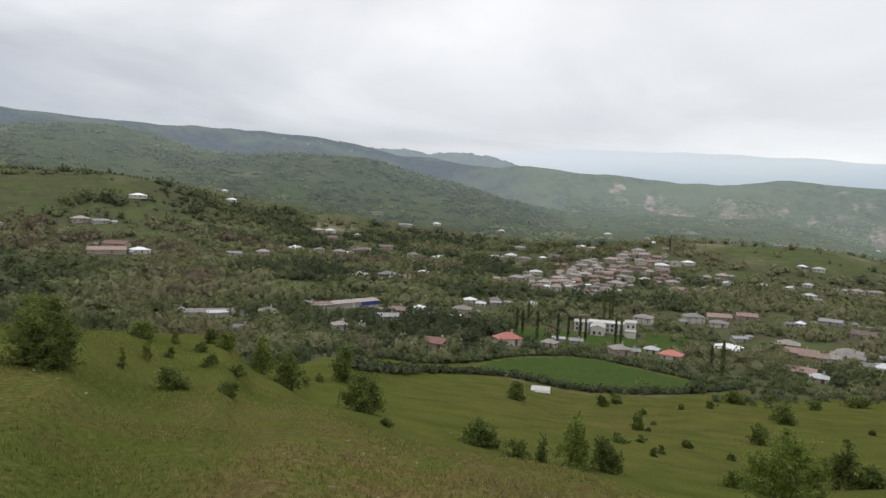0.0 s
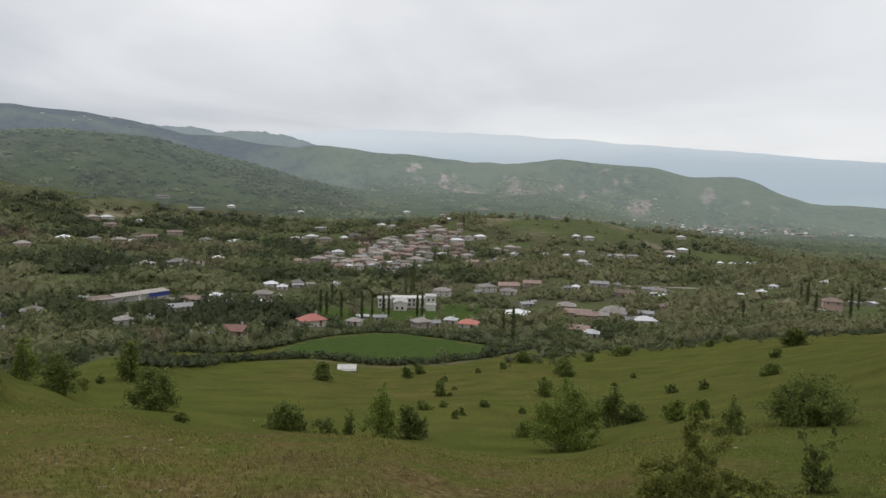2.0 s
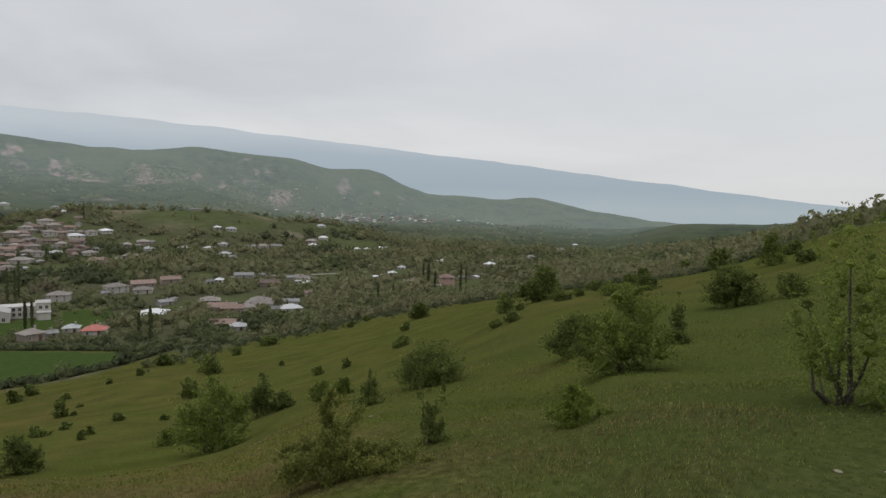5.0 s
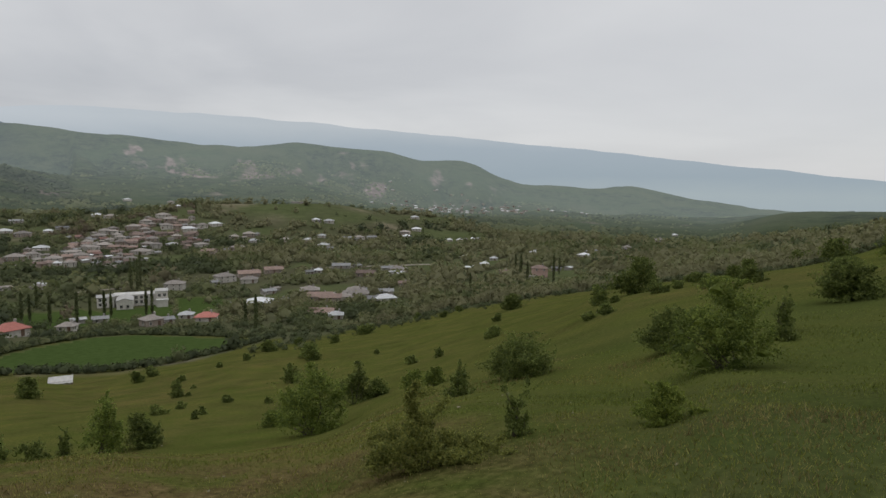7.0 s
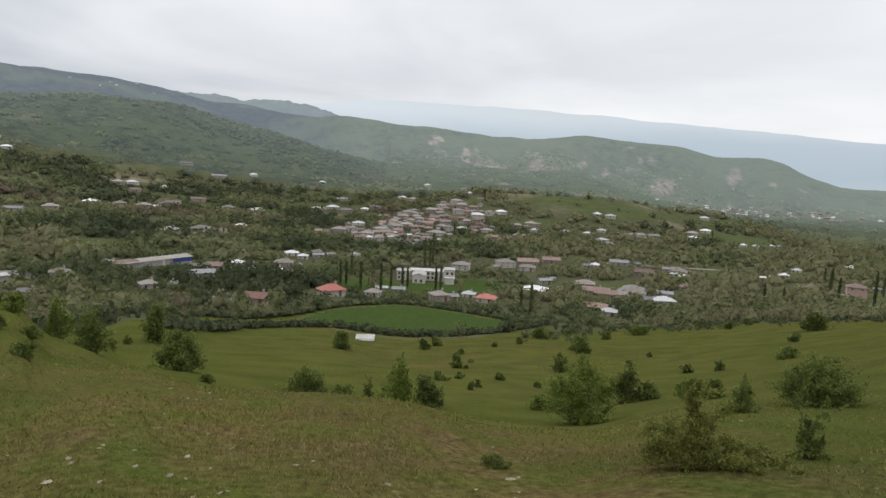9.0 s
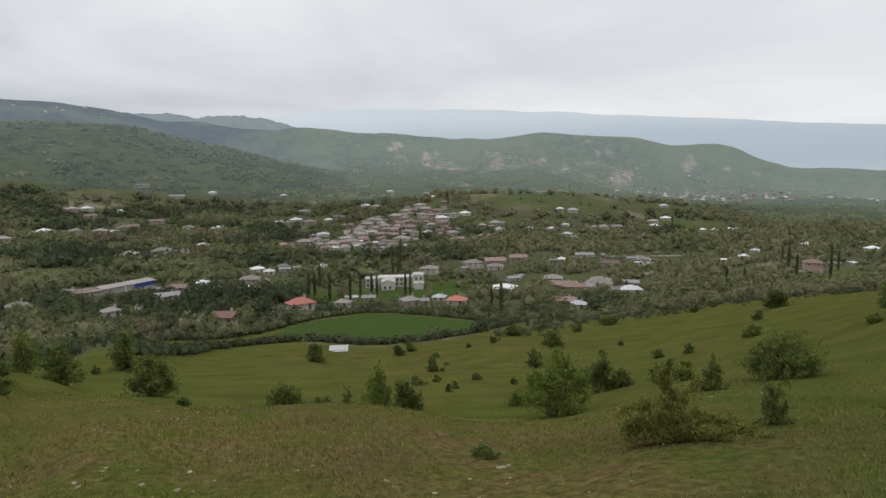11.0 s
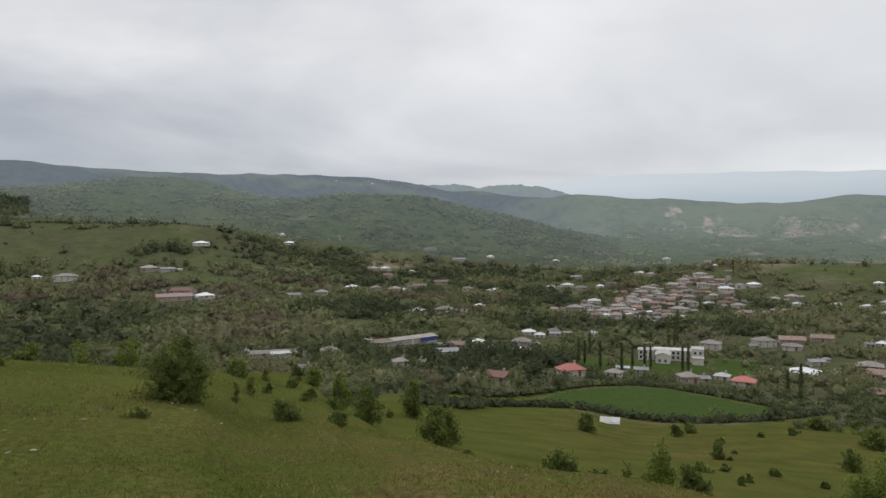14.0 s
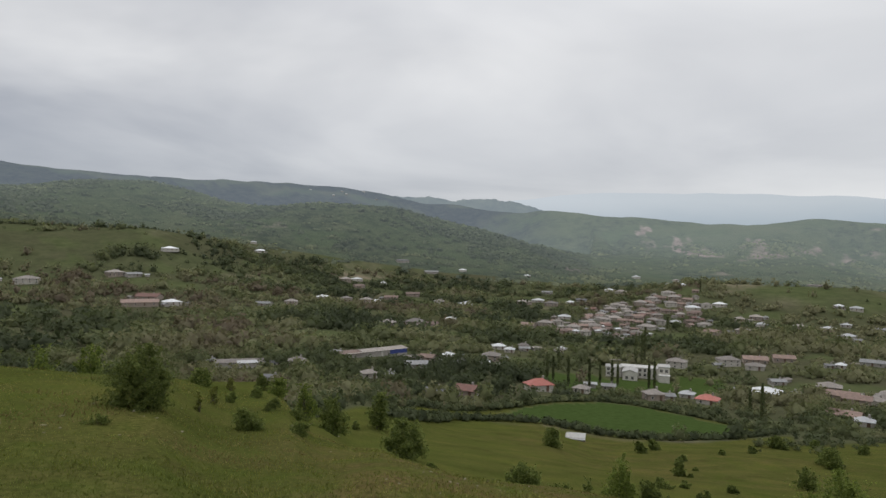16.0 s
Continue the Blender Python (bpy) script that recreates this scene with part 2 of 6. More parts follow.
def noise_node(nt, scale, detail=4.0, rough=0.55, vector=None, stretch=None):
    n = nt.nodes.new("ShaderNodeTexNoise")
    n.inputs["Scale"].default_value, n.inputs["Detail"].default_value, n.inputs["Roughness"].default_value = scale, detail, rough
    if vector is not None:
        if stretch:
            mp = nt.nodes.new("ShaderNodeMapping")
            mp.inputs["Scale"].default_value = stretch
            nt.links.new(vector, mp.inputs["Vector"])
            vector = mp.outputs[0]
        nt.links.new(vector, n.inputs["Vector"])
    return n.outputs[0]


def ramp_node(nt, fac, *stops):
    n = nt.nodes.new("ShaderNodeValToRGB")
    while len(n.color_ramp.elements) < len(stops):
        n.color_ramp.elements.new(0.5)
    for e, (p, c) in zip(n.color_ramp.elements, stops):
        e.position, e.color = p, (*c, 1)
    nt.links.new(fac, n.inputs[0])
    return n.outputs[0]


def mix_node(nt, fac, a, b, blend="MIX"):
    n = nt.nodes.new("ShaderNodeMixRGB")
    n.blend_type = blend
    for i, v in enumerate((fac, a, b)):
        if isinstance(v, (int, float)):
            n.inputs[i].default_value = v
        elif isinstance(v, tuple):
            n.inputs[i].default_value = (*v, 1)
        else:
            nt.links.new(v, n.inputs[i])
    return n.outputs[0]


def bump_node(nt, bsdf, height, strength=0.4, distance=0.05):
    n = nt.nodes.new("ShaderNodeBump")
    n.inputs["Strength"].default_value, n.inputs["Distance"].default_value = strength, distance
    nt.links.new(height, n.inputs["Height"])
    nt.links.new(n.outputs[0], bsdf.inputs["Normal"])


def place_of(nt):
    return nt.nodes.new("ShaderNodeTexCoord").outputs["Object"]


BLACK, WHITE = (0, 0, 0), (1, 1, 1)


def ground_material():
    m, nt, bsdf = material("turf_and_scrub")
    p = place_of(nt)
    fine, mid, big = noise_node(nt, 9, 6, 0.7, p), noise_node(nt, 0.9, 5, 0.6, p), noise_node(nt, 0.11, 5, 0.6, p)
    grass = ramp_node(nt, fine, (0.31, (0.035, 0.046, 0.011)), (0.5, (0.066, 0.080, 0.018)), (0.69, (0.104, 0.114, 0.030)))
    dry = ramp_node(nt, fine, (0.3, (0.038, 0.028, 0.013)), (0.5, (0.098, 0.074, 0.032)), (0.72, (0.180, 0.140, 0.066)))
    worn = nt.nodes.new("ShaderNodeAttribute")
    worn.attribute_name = "worn"
    patch = ramp_node(nt, mix_node(nt, 0.45, mid, big), (0.38, BLACK), (0.56, WHITE))
    patch = mix_node(nt, 1.0, patch, worn.outputs["Color"], "MULTIPLY")
    turf = mix_node(nt, patch, grass, dry)
    mott = ramp_node(nt, noise_node(nt, 0.2, 4, 0.55, p), (0.30, (0.55, 0.62, 0.55)), (0.5, (0.97, 0.98, 0.97)), (0.70, (1.40, 1.30, 1.2)))
    turf = mix_node(nt, 0.5, turf, mott, "MULTIPLY")
    lush = nt.nodes.new("ShaderNodeAttribute")
    lush.attribute_name = "lush"
    turf = mix_node(nt, lush.outputs["Fac"], turf, ramp_node(nt, fine, (0.3, (0.028, 0.040, 0.012)), (0.7, (0.062, 0.080, 0.026))))
    cover = nt.nodes.new("ShaderNodeAttribute")
    cover.attribute_name = "cover"
    split = nt.nodes.new("ShaderNodeSeparateColor")
    nt.links.new(cover.outputs["Color"], split.inputs[0])
    far_fine, far_big = noise_node(nt, 0.09, 7, 0.7, p), noise_node(nt, 0.008, 5, 0.6, p)
    scrub = ramp_node(nt, far_fine, (0.32, (0.050, 0.056, 0.029)), (0.5, (0.072, 0.080, 0.041)), (0.68, (0.096, 0.102, 0.053)))
    scrub = mix_node(nt, ramp_node(nt, far_big, (0.4, BLACK), (0.65, (0.5, 0.5, 0.5))), scrub, (0.078, 0.066, 0.046))
    bare = ramp_node(nt, far_fine, (0.35, (0.13, 0.115, 0.075)), (0.6, (0.26, 0.215, 0.16)))
    crop = ramp_node(nt, noise_node(nt, 0.6, 5, 0.6, p), (0.35, (0.038, 0.061, 0.017)), (0.65, (0.055, 0.082, 0.025)))
    hay = ramp_node(nt, far_fine, (0.35, (0.062, 0.080, 0.032)), (0.65, (0.090, 0.108, 0.046)))
    plot = nt.nodes.new("ShaderNodeMath")
    plot.operation = "GREATER_THAN"
    nt.links.new(split.outputs[2], plot.inputs[0])
    plot.inputs[1].default_value = 0.85
    crop = mix_node(nt, plot.outputs[0], hay, crop)
    c = mix_node(nt, split.outputs[0], turf, scrub)
    c = mix_node(nt, split.outputs[2], c, crop)
    c = mix_node(nt, split.outputs[1], c, bare)
    nt.links.new(c, bsdf.inputs["Base Color"])
    bsdf.inputs["Roughness"].default_value = 0.95
    bsdf.inputs["Specular IOR Level"].default_value = 0.0
    bump_node(nt, bsdf, mix_node(nt, 0.35, fine, mid), 0.4, 0.06)
    return m


def painted_haze(nt, p):
    """Haze painted on the far backdrop: its emission strength at a place, by distance."""
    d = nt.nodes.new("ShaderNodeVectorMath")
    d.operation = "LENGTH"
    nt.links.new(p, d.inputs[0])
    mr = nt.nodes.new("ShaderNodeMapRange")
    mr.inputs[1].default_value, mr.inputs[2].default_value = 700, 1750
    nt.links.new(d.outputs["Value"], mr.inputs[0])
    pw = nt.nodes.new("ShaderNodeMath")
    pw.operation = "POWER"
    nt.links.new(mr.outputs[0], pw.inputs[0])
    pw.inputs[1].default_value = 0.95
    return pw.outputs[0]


def distant_material():
    """The far hills, a backdrop: haze is painted over them as bluish emission."""
    m, nt, bsdf = material("distant_hills")
    p = place_of(nt)
    cover = nt.nodes.new("ShaderNodeAttribute")
    cover.attribute_name = "cover"
    split = nt.nodes.new("ShaderNodeSeparateColor")
    nt.links.new(cover.outputs["Color"], split.inputs[0])
    a, b = noise_node(nt, 0.035, 9, 0.78, p), noise_node(nt, 0.0045, 6, 0.62, p)
    ridge = ramp_node(nt, a, (0.40, (0.022, 0.030, 0.018)), (0.5, (0.052, 0.064, 0.034)), (0.60, (0.082, 0.092, 0.050)))
    ridge = mix_node(nt, ramp_node(nt, b, (0.42, BLACK), (0.6, (0.7, 0.7, 0.7))), ridge, (0.066, 0.086, 0.040))
    hills = ramp_node(nt, a, (0.38, (0.014, 0.020, 0.014)), (0.62, (0.045, 0.052, 0.036)))
    c = mix_node(nt, cover.outputs["Alpha"], hills, ridge)
    c = mix_node(nt, split.outputs[2], c, ramp_node(nt, b, (0.4, (0.060, 0.082, 0.036)), (0.6, (0.082, 0.088, 0.048))))
    torn = mix_node(nt, 0.55, split.outputs[1], noise_node(nt, 0.022, 8, 0.75, p))
    torn = ramp_node(nt, torn, (0.37, BLACK), (0.54, WHITE))
    torn = mix_node(nt, 1.0, torn, ramp_node(nt, split.outputs[1], (0.04, BLACK), (0.3, WHITE)), "MULTIPLY")
    c = mix_node(nt, torn, c, ramp_node(nt, a, (0.35, (0.13, 0.10, 0.085)), (0.62, (0.27, 0.215, 0.19))))
    nt.links.new(c, bsdf.inputs["Base Color"])
    bsdf.inputs["Roughness"].default_value = 1.0
    bsdf.inputs["Specular IOR Level"].default_value = 0.0
    # haze colour of the painted emission, bluer over the western hills
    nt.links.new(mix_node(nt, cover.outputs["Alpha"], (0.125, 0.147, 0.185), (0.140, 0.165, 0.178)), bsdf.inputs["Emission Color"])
    nt.links.new(painted_haze(nt, p), bsdf.inputs["Emission Strength"])
    bump_node(nt, bsdf, a, 0.8, 9.0)
    return m


GROUND = ground_material()
DISTANT = distant_material()


def range_material():
    """The range beyond the plain, a backdrop: blue distance haze painted on, its top fading to cloud towards the west.
    """
    m, nt, bsdf = material("mountain_range_painted_mist")
    p = place_of(nt)
    sep = nt.nodes.new("ShaderNodeSeparateXYZ")
    nt.links.new(p, sep.inputs[0])
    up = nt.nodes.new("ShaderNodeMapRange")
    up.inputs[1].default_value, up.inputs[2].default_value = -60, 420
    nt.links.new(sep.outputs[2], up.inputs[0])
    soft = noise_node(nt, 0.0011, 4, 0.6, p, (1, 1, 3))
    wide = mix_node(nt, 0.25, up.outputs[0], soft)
    # haze tones for the emission, paler with height
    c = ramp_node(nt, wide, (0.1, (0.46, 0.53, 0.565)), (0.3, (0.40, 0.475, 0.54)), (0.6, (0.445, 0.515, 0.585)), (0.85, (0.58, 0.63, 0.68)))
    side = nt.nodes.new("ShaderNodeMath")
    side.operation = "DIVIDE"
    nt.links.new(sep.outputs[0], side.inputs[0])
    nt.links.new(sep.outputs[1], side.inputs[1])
    # cloud painted over the upper slopes, fading out eastwards
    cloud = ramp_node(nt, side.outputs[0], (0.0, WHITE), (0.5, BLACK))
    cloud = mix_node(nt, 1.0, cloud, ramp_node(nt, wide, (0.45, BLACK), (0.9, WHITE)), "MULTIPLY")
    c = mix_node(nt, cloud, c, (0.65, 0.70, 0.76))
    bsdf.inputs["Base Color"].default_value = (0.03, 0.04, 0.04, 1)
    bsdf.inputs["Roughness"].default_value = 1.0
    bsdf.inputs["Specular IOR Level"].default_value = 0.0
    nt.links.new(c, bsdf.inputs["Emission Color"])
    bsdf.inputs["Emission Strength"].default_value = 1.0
    return m


RANGE = range_material()


def far_hill_material():
    """Hills three kilometres off, a backdrop with blue haze painted on."""
    m, nt, bsdf = material("far_hill_painted_haze")
    p = place_of(nt)
    c = ramp_node(nt, noise_node(nt, 0.012, 7, 0.7, p), (0.35, (0.03, 0.04, 0.035)), (0.65, (0.07, 0.08, 0.06)))
    nt.links.new(c, bsdf.inputs["Base Color"])
    bsdf.inputs["Roughness"].default_value = 1.0
    bsdf.inputs["Specular IOR Level"].default_value = 0.0
    # the blue haze, painted as one flat emission
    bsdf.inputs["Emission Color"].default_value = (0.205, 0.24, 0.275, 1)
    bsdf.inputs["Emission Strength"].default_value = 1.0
    return m


FAR_HILL = far_hill_material()


# ---- ground: one sheet from the lookout to the horizon ----
def polygon_mask(x, y, corners):
    inside = np.zeros(x.shape, bool)
    for (x0, y0), (x1, y1) in zip(corners, corners[1:] + corners[:1]):
        if y0 != y1:
            inside ^= ((y0 > y) != (y1 > y)) & (x < (x1 - x0) * (y - y0) / (y1 - y0) + x0)
    return inside


LOW_HEDGE = [(-10, 88), (-8.5, 101), (-2.5, 135), (9, 142), (19, 142), (27, 144), (34, 138), (42, 138.5), (49, 140), (65, 153), (87, 178)]
HIGH_HEDGE = [(-20, 175), (-12.8, 154), (-2, 160), (5, 165), (16, 177), (29, 198), (44, 214), (57, 212), (67, 203), (78, 195), (87, 182)]
FIELD = [(10, 147), (19, 144.5), (27, 146.5), (34, 140.5), (42, 141), (49, 142.5), (64, 155), (82, 177), (77, 192), (66, 200), (57, 209), (44, 211), (30, 196), (17, 175), (11, 163)]
ROUND_FIELD = LOW_HEDGE + HIGH_HEDGE[:0:-1]
LAWNS = ([(62, 262), (90, 268), (112, 318), (100, 330), (68, 322)], [(33, 246), (53, 256), (68, 298), (74, 322), (66, 340), (44, 322), (34, 290)], [(88, 270), (104, 270), (128, 302), (134, 338), (113, 342), (104, 312), (92, 296)])


def grazed(b, r):
    """Turf that runs on to the low hedge."""
    return (b > -7) & (b < 27) & (r < 190) & (r < curve([-7, 0, 6, 12, 17, 20, 27], [95, 142, 142, 146, 141, 145, 190], b))


def contour_bands(x, y, step):
    """Terraces: how far up its own step of the hillside a place lies, 0 to 1."""
    return (ground_z(x, y) / step + 0.9 * fbm(x / 190, y / 190, 3, 37)) % 1.0


def knoll(b, r):
    """The bare green knoll behind the village."""
    return np.clip(1.9 * np.exp(-(((b - 30) / 8.0) ** 2 + ((r - 800) / 78) ** 2)) - 0.25, 0, 1)


def spur_meadow(b, r):
    """The open back of the western spur."""
    return np.clip((-19 - b) / 5, 0, 1) * np.clip((r - 640) / 70, 0, 1) * np.clip((900 - r) / 30, 0, 1) * np.clip((b + 64) / 4, 0, 1)


def open_land(x, y):
    """Garden plots between the houses, meadows on the knoll and the spur, terraces on the hills."""
    r, b = np.hypot(x, y), np.degrees(np.arctan2(x, y))
    plots = np.clip(3.4 * fbm(x / 42, y / 24, 3, 77) - 1.55 + 0.75 * np.clip((b - 24) / 12, 0, 1), 0, 1) * np.clip((r - 260) / 60, 0, 1) * np.clip((900 - r) / 80, 0, 1)
    band = contour_bands(x, y, 17.0)
    strips = np.clip(1.7 * fbm(b / 4.0, r / 70, 3, 78) + 1.4 * np.clip(band - 0.35, 0, 1) - 0.25, 0, 1) * np.clip((r - 850) / 120, 0, 1) * np.clip((b + 40) / 6, 0, 1)
    meadow = np.maximum(knoll(b, r), 0.4 * spur_meadow(b, r)) * np.clip(0.85 + 0.8 * fbm(x / 60, y / 60, 3, 79), 0, 1)
    return np.clip(np.maximum(np.maximum(plots, strips), meadow), 0, 1)


def wood_density(x, y):
    """How thickly trees and scrub stand, 0 to 1."""
    r, b = np.hypot(x, y), np.degrees(np.arctan2(x, y))
    edge = pasture_edge(b)
    patch = fbm(x / 80, y / 80, 4, 41)
    d = np.where(grazed(b, r), 0, 1) * np.clip((r - edge) / 8, 0, 1) * np.clip(0.95 + 0.5 * patch, 0.3, 1)
    d = np.where(polygon_mask(x, y, ROUND_FIELD), 0, d) * (1 - 0.92 * np.clip(2 * open_land(x, y), 0, 1))
    # beyond the houses trees close into lines along the terraces, with plots between
    band = contour_bands(x, y, 17.0)
    lines = np.clip(1 - np.abs(band - 0.15) / 0.13, 0, 1) * np.clip(0.9 + 1.2 * fbm(x / 70, y / 70, 2, 48), 0, 1)
    belts = np.clip(np.maximum(lines, 1.8 * fbm(b / 5.0, r / 90.0, 3, 47) - 0.35), 0.01, 1)
    d = np.where(r > 800, d * (1 - np.clip((r - 800) / 120, 0, 1)) + np.clip((r - 800) / 120, 0, 1) * belts, d)
    # meadows with lines of scrub on the spur
    rows = np.clip(3.0 * fbm(b / 7.0, r / 34.0, 3, 53) - 0.9, 0.02, 0.9)
    meadow = np.maximum(spur_meadow(b, r), knoll(b, r))
    d = d * (1 - meadow) + meadow * rows * np.where(b > 0, 0.1, 1.0)
    # the farms in the west stand among half-open slopes
    west = np.clip((-38 - b) / 6, 0, 1) * np.clip((r - 430) / 60, 0, 1) * np.clip((760 - r) / 40, 0, 1)
    d = d * (1 - 0.85 * west * np.clip(1.1 - 2.4 * fbm(x / 48, y / 48, 3, 54), 0, 1))
    # alders along the river
    river = np.clip(1.4 * np.exp(-(((r - 470 - 3.0 * (b - 20)) / 26) ** 2)) - 0.2, 0, 1) * np.clip((b - 14) / 4, 0, 1) * np.clip((58 - b) / 8, 0, 1)
    d = np.maximum(d, river)
    # the crest of the middle hill is closed forest
    d = np.where((b > -16) & (b < 11) & (r > 1175 - 4.0 * b + 70 * fbm(b / 4, r / 200, 3, 49)), 1.0, d)
    d = np.where((b > -34) & (b <= -16) & (r > 1290 + 60 * fbm(b / 4, r / 200, 3, 50)), 0.8, d)
    for lawn in LAWNS:
        d = np.where(polygon_mask(x, y, lawn), 0.05, d)
    # the far village lies open
    d = d * np.where((np.abs(b - 43) < 9) & (r > 1120), 0.3, 1.0)
    return d


# landslips on the far ridge: bearing, angle above the level, half width and half height in degrees, bareness
SCARS = [(15.5, 2.3, 0.5, 0.45, 1.0), (18.1, 1.25, 1.2, 0.5, 1.0), (20.3, 0.65, 1.6, 0.4, 0.9), (23.8, 1.1, 1.4, 0.4, 0.8), (28.0, 0.85, 1.7, 0.4, 0.75), (16.2, 1.4, 0.4, 0.5, 0.7),
         (34.0, 1.15, 0.6, 0.7, 0.8), (35.4, -0.55, 1.2, 0.8, 0.95), (25.3, 0.5, 2.4, 0.3, 0.75), (32.3, 1.2, 0.9, 0.5, 0.7), (40.5, 0.5, 1.0, 0.5, 0.8), (43.5, 0.1, 0.8, 0.5, 0.7), (30.2, 0.2, 0.9, 0.5, 0.6)]


def cover_of(x, y):
    r, b = np.hypot(x, y), np.degrees(np.arctan2(x, y))
    z = ground_z(x, y)
    rise = np.degrees(np.arctan2(z - 1.6, np.maximum(r, 1)))
    woods = np.where(polygon_mask(x, y, ROUND_FIELD) | grazed(b, r), 0.0, np.clip((r - pasture_edge(b)) / 6, 0, 1))
    crop = np.maximum(0.7 * open_land(x, y), polygon_mask(x, y, FIELD) * 1.0)
    for lawn in LAWNS:
        crop = np.maximum(crop, polygon_mask(x, y, lawn) * 0.95)
    bare = np.clip(2.6 * fbm(x / 75, y / 75, 4, 55) - 1.75, 0, 1) * np.clip((r - 600) / 200, 0, 1) * np.clip((b + 28) / 8, 0, 1) * np.clip((1500 - r) / 100, 0, 1) * np.where(r > 900, 0.45, 1.0)
    # tilled strips on the terraces
    till = np.clip(2.2 * fbm(b / 3.0, r / 60, 3, 57) - 0.5, 0, 1) * np.clip(3 * contour_bands(x, y, 17.0) - 1.2, 0, 1) * np.clip((r - 900) / 60, 0, 1) * np.clip((1330 - r) / 80, 0, 1) * np.clip((b + 36) / 6, 0, 1) * np.clip((12 - b) / 4, 0, 1)
    bare = np.maximum(bare, 0.3 * till)
    # landslips
    wander = fbm(b * 0.9, rise * 2.2, 4, 58)
    for sb, se, wb, we, much in SCARS:
        g = np.exp(-(((b - sb + 0.5 * wander) / wb) ** 2 + ((rise - se + 0.35 * wander) / we) ** 2))
        bare = np.maximum(bare, much * np.clip(1.5 * g + 0.5 * fbm(b * 2.3, rise * 4, 3, 59) - 0.35, 0, 1) * (r > 1250))
    # gullies down the face of the ridge
    gully = np.clip(2.2 * fbm(b * 1.1 + 0.6 * fbm(b * 0.7, rise * 1.5, 2, 61), rise * 0.8, 4, 60) - 0.2, 0, 1)
    bare = np.maximum(bare, 0.42 * gully * np.clip((r - 1380) / 80, 0, 1) * np.clip((2.1 - 0.06 * (b - 15) - rise) / 0.6, 0, 1) * np.clip((b - 11) / 4, 0, 1) * np.clip((52 - b) / 5, 0, 1))
    # the pale farm road along the ridge
    along = 3.05 - 0.145 * (b - 28.4)
    bare = np.maximum(bare, 0.6 * np.exp(-((rise - along) / 0.09) ** 2) * (b > 28.4) * (b < 36) * (r > 1250))
    # red earth on the knoll behind the village, and the worn foot of the pasture
    bare = np.maximum(bare, 0.8 * np.exp(-(((b - 23) / 1.6) ** 2 + ((r - 835) / 22) ** 2)))
    bare = np.maximum(bare, 0.7 * np.exp(-(((b - 9.6) / 1.8) ** 2 + ((r - 1120) / 45) ** 2)))
    bare = np.maximum(bare, 0.6 * np.exp(-(((b - 33.5) / 1.4) ** 2 + ((r - 830) / 18) ** 2)) + 0.45 * np.exp(-(((b - 26.5) / 1.2) ** 2 + ((r - 745) / 14) ** 2)))
    below = np.full(x.shape, 1e3)
    for (x0, y0), (x1, y1) in zip(LOW_HEDGE[3:8], LOW_HEDGE[4:9]):
        t = np.clip(((x - x0) * (x1 - x0) + (y - y0) * (y1 - y0)) / ((x1 - x0) ** 2 + (y1 - y0) ** 2), 0, 1)
        below = np.minimum(below, np.hypot(x - x0 - t * (x1 - x0), y - y0 - t * (y1 - y0) + 2.5))
    bare = np.maximum(bare, 0.5 * np.exp(-(below / 2.6) ** 2) * np.clip(0.8 + fbm(x / 5, y / 5, 2, 69), 0, 1))
    return np.stack([np.where(crop > 0.9, 0, woods), 0.8 * bare, crop, np.maximum(np.clip((b - 2) / 7, 0, 1), np.clip((1520 - r) / 120, 0, 1))], -1)


def distance_edge(b):
    """Where the far land begins, a backdrop with haze painted into its emission."""
    return 930 - 215 * np.clip((b - 38) / 12, 0, 1)


